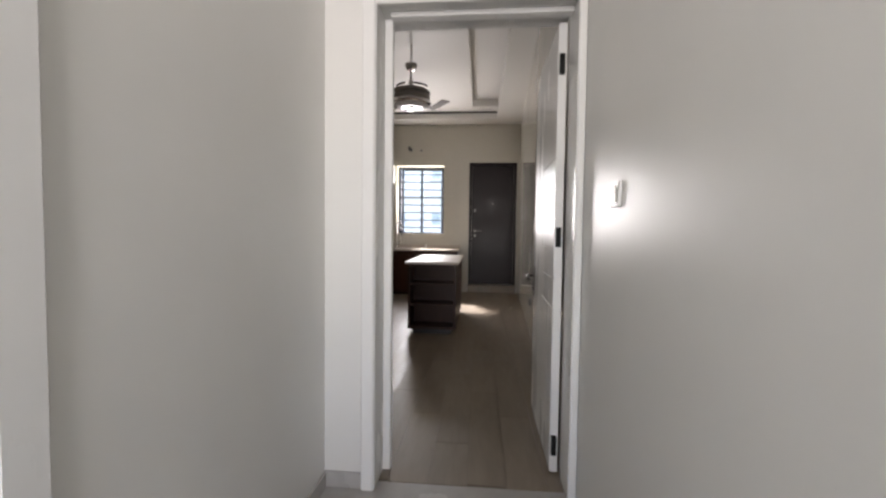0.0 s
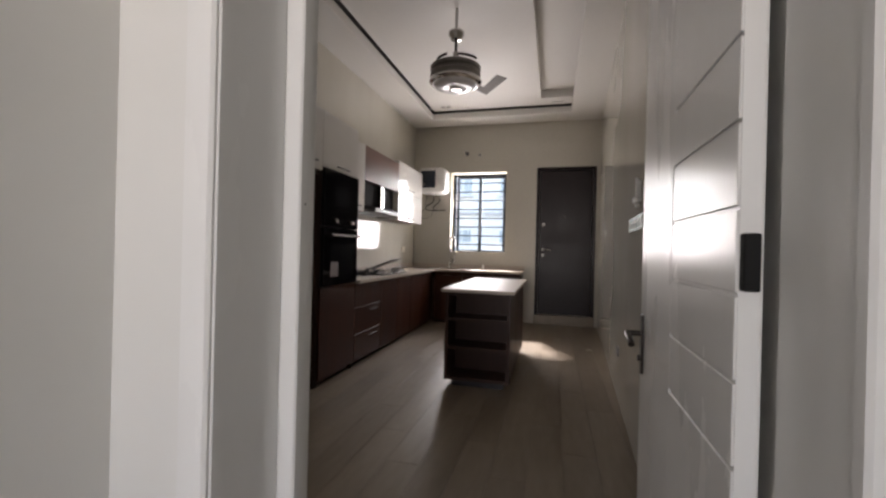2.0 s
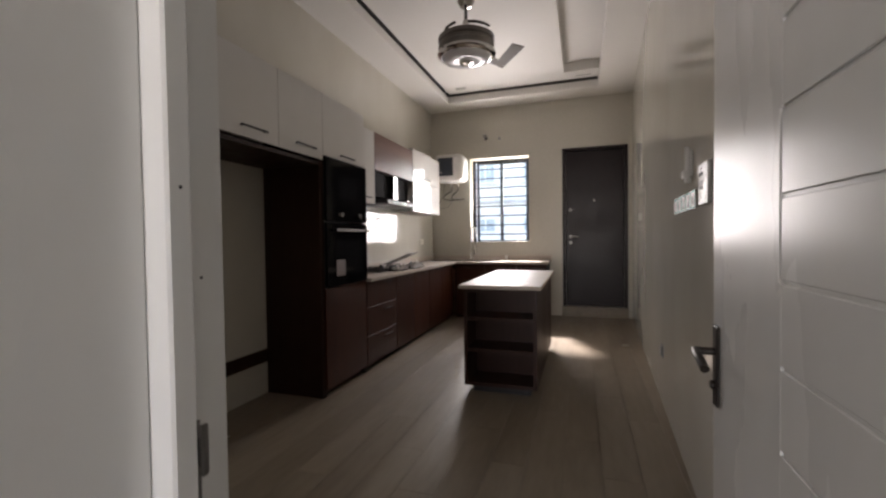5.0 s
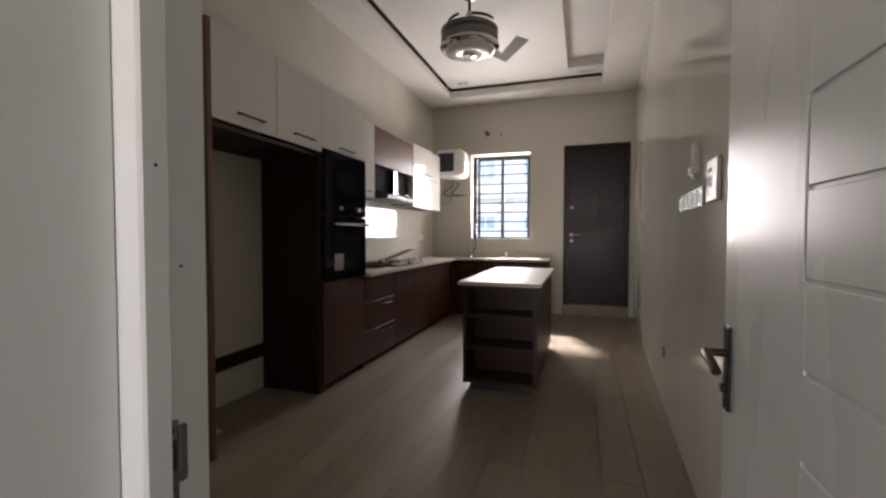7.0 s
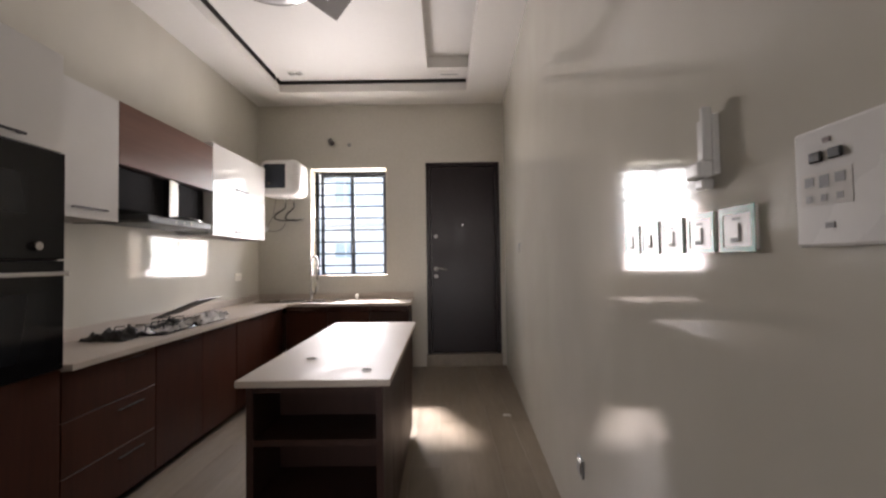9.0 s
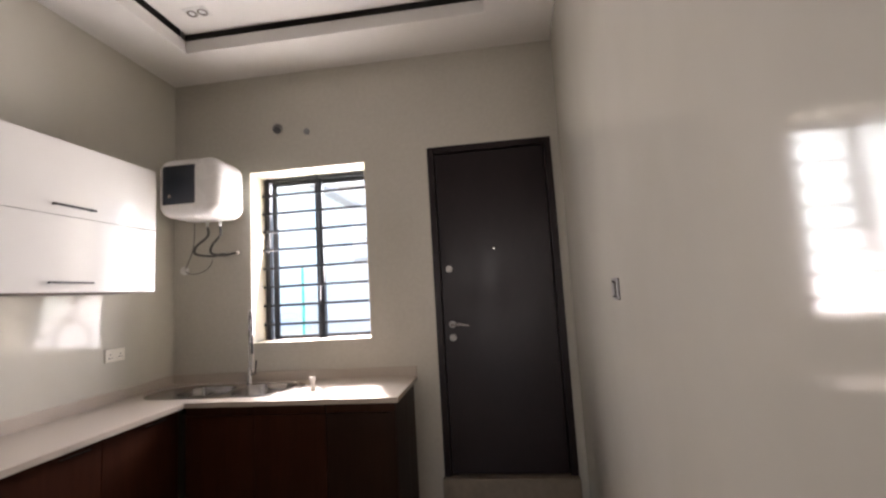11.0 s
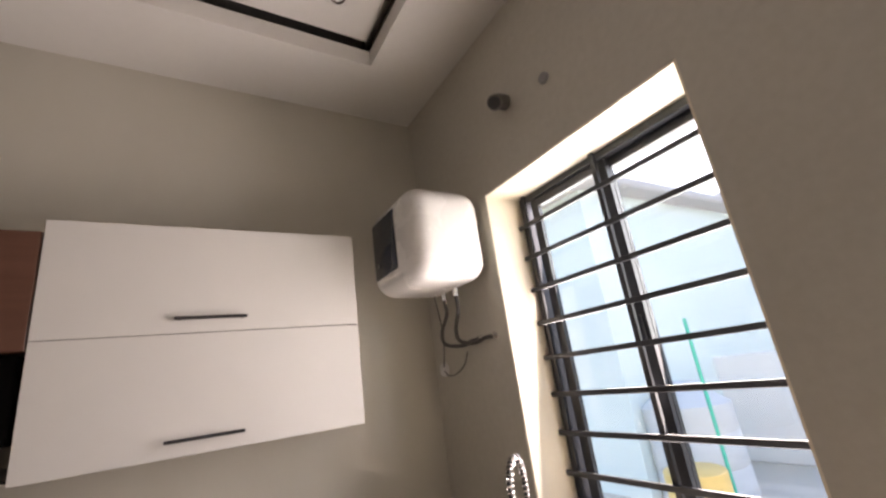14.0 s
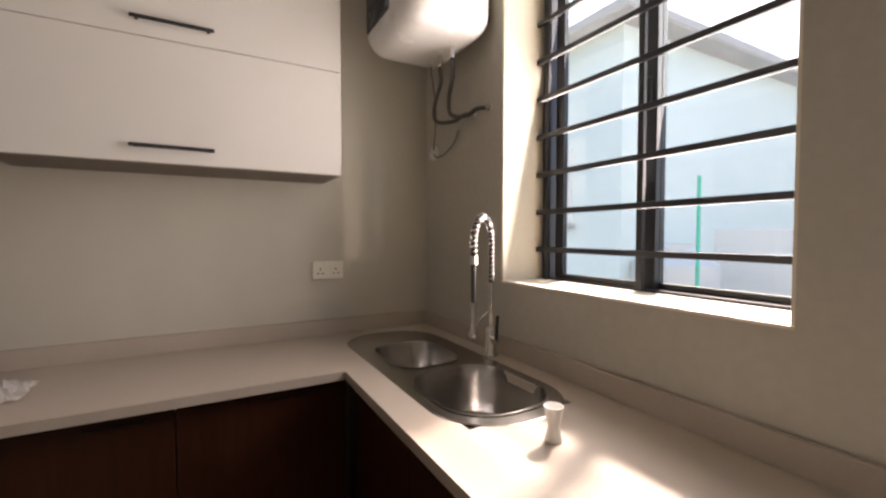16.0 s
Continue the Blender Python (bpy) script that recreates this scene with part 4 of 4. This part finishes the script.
for y in (3.413, 3.540, 3.667, 3.794, 3.920):
    film_switch(y, "white light switch with green protective film")


def cooker_panel():
    t = thing("cooker_control", on_right(3.168, 1.485), "large white cooker control plate with dark rockers", "switch", turn=WTURN)
    part("plate", b1(-0.016, 0.0, -0.090, 0.090, -0.089, 0.089, bevel=0.005, seg=2), PLASTIC, t)
    for y in (0.045, 0.012):
        part("rocker", b1(-0.022, -0.016, y - 0.011, y + 0.011, 0.036, 0.052, bevel=0.002), BLACKMAT, t, "dark rocker")
    part("lamp", b1(-0.018, -0.016, 0.022, 0.034, 0.063, 0.070), STICKER, t)
    part("printed_label", b1(-0.0168, -0.0160, -0.010, 0.076, -0.028, 0.022), PAPER, t, "grey printed strip")
    for i in range(3):
        part("mark", b1(-0.0175, -0.0167, 0.000 + i * 0.026, 0.016 + i * 0.026, 0.002 - 0.004 * (i % 2), 0.016), GREYPRINT, t)
        part("mark", b1(-0.0175, -0.0167, 0.004 + i * 0.026, 0.014 + i * 0.026, -0.022, -0.012), GREYPRINT, t)
    part("indicator", b1(-0.0175, -0.016, 0.020, 0.034, -0.062, -0.054), GREYPRINT, t)


cooker_panel()


def handset():
    t = thing("intercom_bracket", on_right(3.503, 1.558), "white plastic intercom bracket above the switches", "intercom", turn=WTURN)
    part("back_plate", b1(-0.014, 0.0, -0.032, 0.032, 0.0, 0.13, bevel=0.003, seg=2), PLASTIC, t)
    part("rib", b1(-0.034, -0.014, -0.030, -0.016, 0.03, 0.145, bevel=0.003), PLASTIC, t)
    part("cradle", b1(-0.045, -0.014, -0.028, 0.026, -0.006, 0.03, bevel=0.006, seg=2), PLASTIC, t)
    part("clip", b1(-0.030, -0.004, -0.016, 0.016, -0.028, -0.006, bevel=0.004), PLASTIC, t)


handset()


def blue_plate():
    t = thing("wall_switch", on_right(2.852, 1.443), "white switch plate with blue protective film", "switch", turn=WTURN)
    part("plate", b1(-0.010, 0.0, -0.075, 0.075, -0.043, 0.043, bevel=0.003, seg=2), PLASTIC, t)
    bm = bmesh.new()
    box(bm, -0.0115, -0.010, -0.076, 0.076, 0.028, 0.044)
    box(bm, -0.0115, -0.010, -0.076, 0.076, -0.044, -0.028)
    box(bm, -0.0115, -0.010, 0.064, 0.076, -0.028, 0.028)
    part("film", bm, BLUEFILM, t, "blue printed film")
    part("rocker", b1(-0.0135, -0.010, -0.03, 0.03, -0.02, 0.02, bevel=0.002), PLASTIC, t)


blue_plate()


def small_switch(loc, turn, label, mat, name="light_switch"):
    t = thing(name, loc, label, "switch" if name == "light_switch" else "socket", turn=turn)
    part("plate", b1(-0.010, 0.0, -0.043, 0.043, -0.043, 0.043, bevel=0.003, seg=2), mat, t)
    part("rim", b1(-0.013, -0.010, -0.032, 0.032, -0.032, 0.032, bevel=0.002), DULLCHROME, t, "grey metal rim")
    part("rocker", b1(-0.016, -0.013, -0.024, 0.024, -0.026, 0.026, bevel=0.002), mat, t)


small_switch(on_right(6.64, 1.50), WTURN, "grey light switch with dark rim beside the steel door", WORNSTEEL)
small_switch(on_right(4.61, 0.400), WTURN, "grey socket low on the gloss wall", GREYPRINT, "wall_socket")
small_switch((HX1, 0.86, 1.39), 0, "white light switch with chrome rim on the hall wall", PLASTIC)


# ---- ceiling fan with lamp ----
def fan():
    cx, cy, zb = -0.832, 4.72, 2.80
    zt = 3.365
    t = thing("ceiling_fan", (cx, cy, zb), "retractable ceiling fan with a round lamp, one blade swung out", "ceiling fan")
    part("canopy", lathe(bmesh.new(), [(0, 0), (0.075, 0), (0.075, -0.03), (0.05, -0.075), (0.035, -0.08), (0, -0.08)], (cx, cy, zt), 32), DULLCHROME, t, smooth=True)
    part("ceiling_rod", c1((cx, cy, zt - 0.01), (cx, cy, ZC + 0.131), 0.014), PLASTIC, t, "white upper drop rod", smooth=True)
    part("rod", c1((cx, cy, zb + 0.30), (cx, cy, zt - 0.07), 0.014), DARKBRONZE, t, smooth=True)
    part("coupling", lathe(bmesh.new(), [(0.02, 0.38), (0.03, 0.36), (0.032, 0.31), (0.09, 0.27), (0.13, 0.23), (0.0, 0.23)], (cx, cy, zb), 32), DULLCHROME, t, smooth=True)
    part("housing", lathe(bmesh.new(), [(0, 0.235), (0.22, 0.232), (0.246, 0.215), (0.246, 0.185), (0.230, 0.175), (0.230, 0.15), (0.245, 0.14), (0.245, 0.095), (0.24, 0.085), (0, 0.085)], (cx, cy, zb), 48), FANBODY, t, smooth=True)
    part("ring", lathe(bmesh.new(), [(0.225, 0.10), (0.252, 0.09), (0.256, 0.07), (0.236, 0.052), (0.215, 0.048), (0.215, 0.07)], (cx, cy, zb), 48), CHROME, t, "bright chrome ring", smooth=True)
    part("lamp_lens", lathe(bmesh.new(), [(0.216, 0.060), (0.205, 0.040), (0.16, 0.018), (0.11, 0.010), (0.10, 0.014), (0, 0.014)], (cx, cy, zb), 48), GLOWOFF, t, "frosted lamp cover", smooth=True)
    part("hub", lathe(bmesh.new(), [(0.062, 0.016), (0.060, 0.004), (0.045, -0.002), (0.030, -0.001), (0, -0.001)], (cx, cy, zb), 32), CHROME, t, "chrome centre cap", smooth=True)
    for k in range(4):
        a = radians(20 + 90 * k)
        r0 = 0.18
        arc = [(cx + r0 * math.cos(a + s) * (1 + 0.18 * s), cy + r0 * math.sin(a + s) * (1 + 0.18 * s), zb + 0.245 + 0.010 * k) for s in [0.13 * i for i in range(9)]]
        part("folded_blade", tube(arc, 0.012, 6), DARKBRONZE, t)
    outl = [(0.05, 0.20), (0.225, 0.52), (0.49, 0.13), (0.40, 0.03), (0.225, 0.32), (0.15, 0.13)]
    bm = prism([(cx + x, cy + y) for x, y in outl], zb + 0.125, zb + 0.131)
    part("blade", bm, BLADE, t, "dark bent blade")


fan()


# ---- ceiling downlights ----
def downlight(x, y, z):
    t = thing("downlight", (x, y, z), "white double downlight set into the tray ceiling", "ceiling light", "downlights in the tray")
    part("frame", b1(x - 0.085, x + 0.085, y - 0.05, y + 0.05, z - 0.008, z - 0.0005, bevel=0.002), PLASTIC, t)
    for dx in (-0.04, 0.04):
        s = part("ring", lathe(bmesh.new(), [(0.034, -0.008), (0.034, -0.013), (0.027, -0.014), (0.022, -0.009)], (x + dx, y, z), 24), DULLCHROME, t, smooth=True)
        part("lens", lathe(bmesh.new(), [(0.024, -0.009), (0.012, -0.012), (0, -0.0125)], (x + dx, y, z), 20), LAMPLENS, s, smooth=True)


downlight(-1.64, 7.43, ZC + 0.13)
downlight(-1.62, 4.2, ZC + 0.13)


def vent(x0, x1, y0, y1, z):
    t = thing("ceiling_slot", ((x0 + x1) / 2, y0, z), "small slotted plate at the end of the ceiling strip", "vent")
    part("plate", b1(x0, x1, y0, y1, z - 0.006, z - 0.0005), CEIL, t)
    part("slot", b1(x0 + 0.04, x1 - 0.04, (y0 + y1) / 2 - 0.012, (y0 + y1) / 2 + 0.012, z - 0.0075, z - 0.0058), GREYPRINT, t)


vent(0.02, 0.30, 7.44, 7.58, ZC + 0.13)

# ---- hall details ----
d = thing("hall_door_frame", (HX0, -0.3, 0), "white painted door frame in the hall wall", "door frame")
part("casing", b1(HX0 - 0.001, HX0 + 0.022, -0.060, 0.022, 0, 2.26, bevel=0.005), TRIM, d)
part("casing", b1(HX0 - 0.001, HX0 + 0.022, -0.86, -0.77, 0, 2.26, bevel=0.005), TRIM, d)
part("casing", b1(HX0 - 0.001, HX0 + 0.022, -0.77, -0.060, 2.17, 2.26, bevel=0.005), TRIM, d)
part("door_leaf", b1(HX0 - 0.09, HX0 - 0.05, -0.79, 0.012, 0.0, 2.2, bevel=0.003), TRIM, d)
structure("baseboard", b1(HX0 + 0.001, DX0 - 0.012, Y0 - 0.014, Y0 - 0.001, 0, 0.078, bevel=0.002), HALLTILE, "grey tile skirting in the hall", "baseboard")
structure("baseboard_side", b1(HX0 + 0.001, HX0 + 0.014, 0.024, Y0 - 0.015, 0, 0.078, bevel=0.002), HALLTILE, "grey tile skirting in the hall", "baseboard")
single("dust_clump", crumpled(0.60, 6.35, 0.0, 0.07, 0.05, 0.02, 12, 8), PAPER, "small crumpled scrap lying on the floor by the wall", "scrap")
single("plastic_bag", crumpled(-2.15, 3.12, 0.0, 0.22, 0.20, 0.12, 14, 12), PAPER, "crumpled pale plastic bag on the floor of the fridge housing", "bag")


# ---- outside ----
bm = bmesh.new()
box(bm, -2500, 2500, 8.43, 4000, -0.4, -0.25)
structure("ground", bm, EARTH, "pale sandy ground outside", "ground")


def house(name, x0, x1, y0, y1, h, mat, label, wins, ledges=(), pilasters=()):
    t = thing(name, ((x0 + x1) / 2, (y0 + y1) / 2, -0.25), label, "house")
    part("wall", b1(x0, x1, y0, y1, -0.25, h), mat, t)
    part("roof", b1(x0 - 0.4, x1 + 0.4, y0 - 0.4, y1 + 0.4, h, h + 0.18, bevel=0.03), ROOFM, t)
    for z in ledges:
        part("ledge", b1(x0 - 0.05, x1 + 0.05, y0 - 0.22, y0 - 0.002, z, z + 0.14, bevel=0.02), ROOFM, t, "grey concrete ledge")
    for x in pilasters:
        part("pilaster", b1(x - 0.16, x + 0.16, y0 - 0.14, y0 - 0.003, -0.25, h - 0.3, bevel=0.02), OCHRE, t, "ochre painted pilaster")
    for wx0, wx1, z0, z1 in wins:
        w = part("window", b1(wx0, wx1, y0 - 0.05, y0 + 0.001, z0, z1), RENDER, t)
        xm = (wx0 + wx1) / 2
        for a, b in ((wx0 + 0.08, xm - 0.03), (xm + 0.03, wx1 - 0.08)):
            part("pane", b1(a, b, y0 - 0.06, y0 - 0.045, z0 + 0.08, z1 - 0.08), FARPANE, w)
        part("window_sill", b1(wx0 - 0.08, wx1 + 0.08, y0 - 0.16, y0 - 0.052, z0 - 0.10, z0 - 0.002, bevel=0.01), ROOFM, w)
    return t


house("mint_house", -9.5, -4.6, 12.6, 19, 4.6, MINT, "pale mint rendered house beyond the window", [(-6.6, -5.6, 1.6, 2.9)])
STOREY = [(x, x + 1.1, z, z + 1.3) for z in (1.0, 4.0) for x in (-7.4, -5.0, -2.6, 0.2, 2.8)]
house("white_house", -9.0, 6.0, 22, 30, 6.2, RENDER, "white rendered two-storey house with ochre pilasters in the distance", STOREY, (3.0,), (-5.9, -1.2))
single("boundary_wall", b1(-14, 9, 15.2, 15.4, -0.25, 1.5, bevel=0.02), RENDER, "pale rendered boundary wall outside", "wall")
bm = lathe(bmesh.new(), [(0, 0), (0.62, 0), (0.62, 0.35), (0.60, 0.38), (0.62, 0.41), (0.62, 0.8), (0.60, 0.83), (0.62, 0.86), (0.62, 1.2), (0.30, 1.42), (0.30, 1.5), (0, 1.5)], (-4.2, 13.3, -0.25), 32)
single("water_tank", bm, TANKM, "pale grey ribbed plastic water tank outside", "water tank", smooth=True)
single("green_pole", c1((-3.20, 12.2, -0.25), (-3.20, 12.2, 2.1), 0.022, n=12), GREENPOLE, "bright green painted pole outside", "pole")
single("yellow_drum", lathe(bmesh.new(), [(0, 0), (0.3, 0), (0.3, 0.8), (0.27, 0.82), (0, 0.82)], (-3.1, 11.4, -0.25), 24), YELLOWM, "yellow drum outside by the wall", "drum", smooth=True)

# ---- floor planks ----
PW, PL, GAPW = 0.20, 1.20, 0.0016
plank_mesh = mesh_of("plank", b1(-PW / 2 + GAPW / 2, PW / 2 - GAPW / 2, -PL / 2 + GAPW / 2, PL / 2 - GAPW / 2, -0.010, 0.0, bevel=0.0004), PLANK)
floor_ob = bpy.data.objects["floor"]
k = 0
for i in range(17):
    x = XL + 0.1 + i * PW
    y = Y0 + 0.08 - (i * 0.4) % PL
    while y < YB:
        a, b = max(y, Y0 + 0.065), min(y + PL, YB - 0.002)
        if b - a > 0.03 and x - 0.09 < wx(b):
            if b - a > PL - 1e-3:
                me = plank_mesh
            else:
                me = mesh_of("plank", b1(-PW / 2 + GAPW / 2, PW / 2 - GAPW / 2, -(b - a - GAPW) / 2, (b - a - GAPW) / 2, -0.010, 0.0, bevel=0.0004), PLANK)
            ob = new("plank", me)
            ob.location = (x, (a + b) / 2, 0.0)
            ob.parent = floor_ob
        y += PL
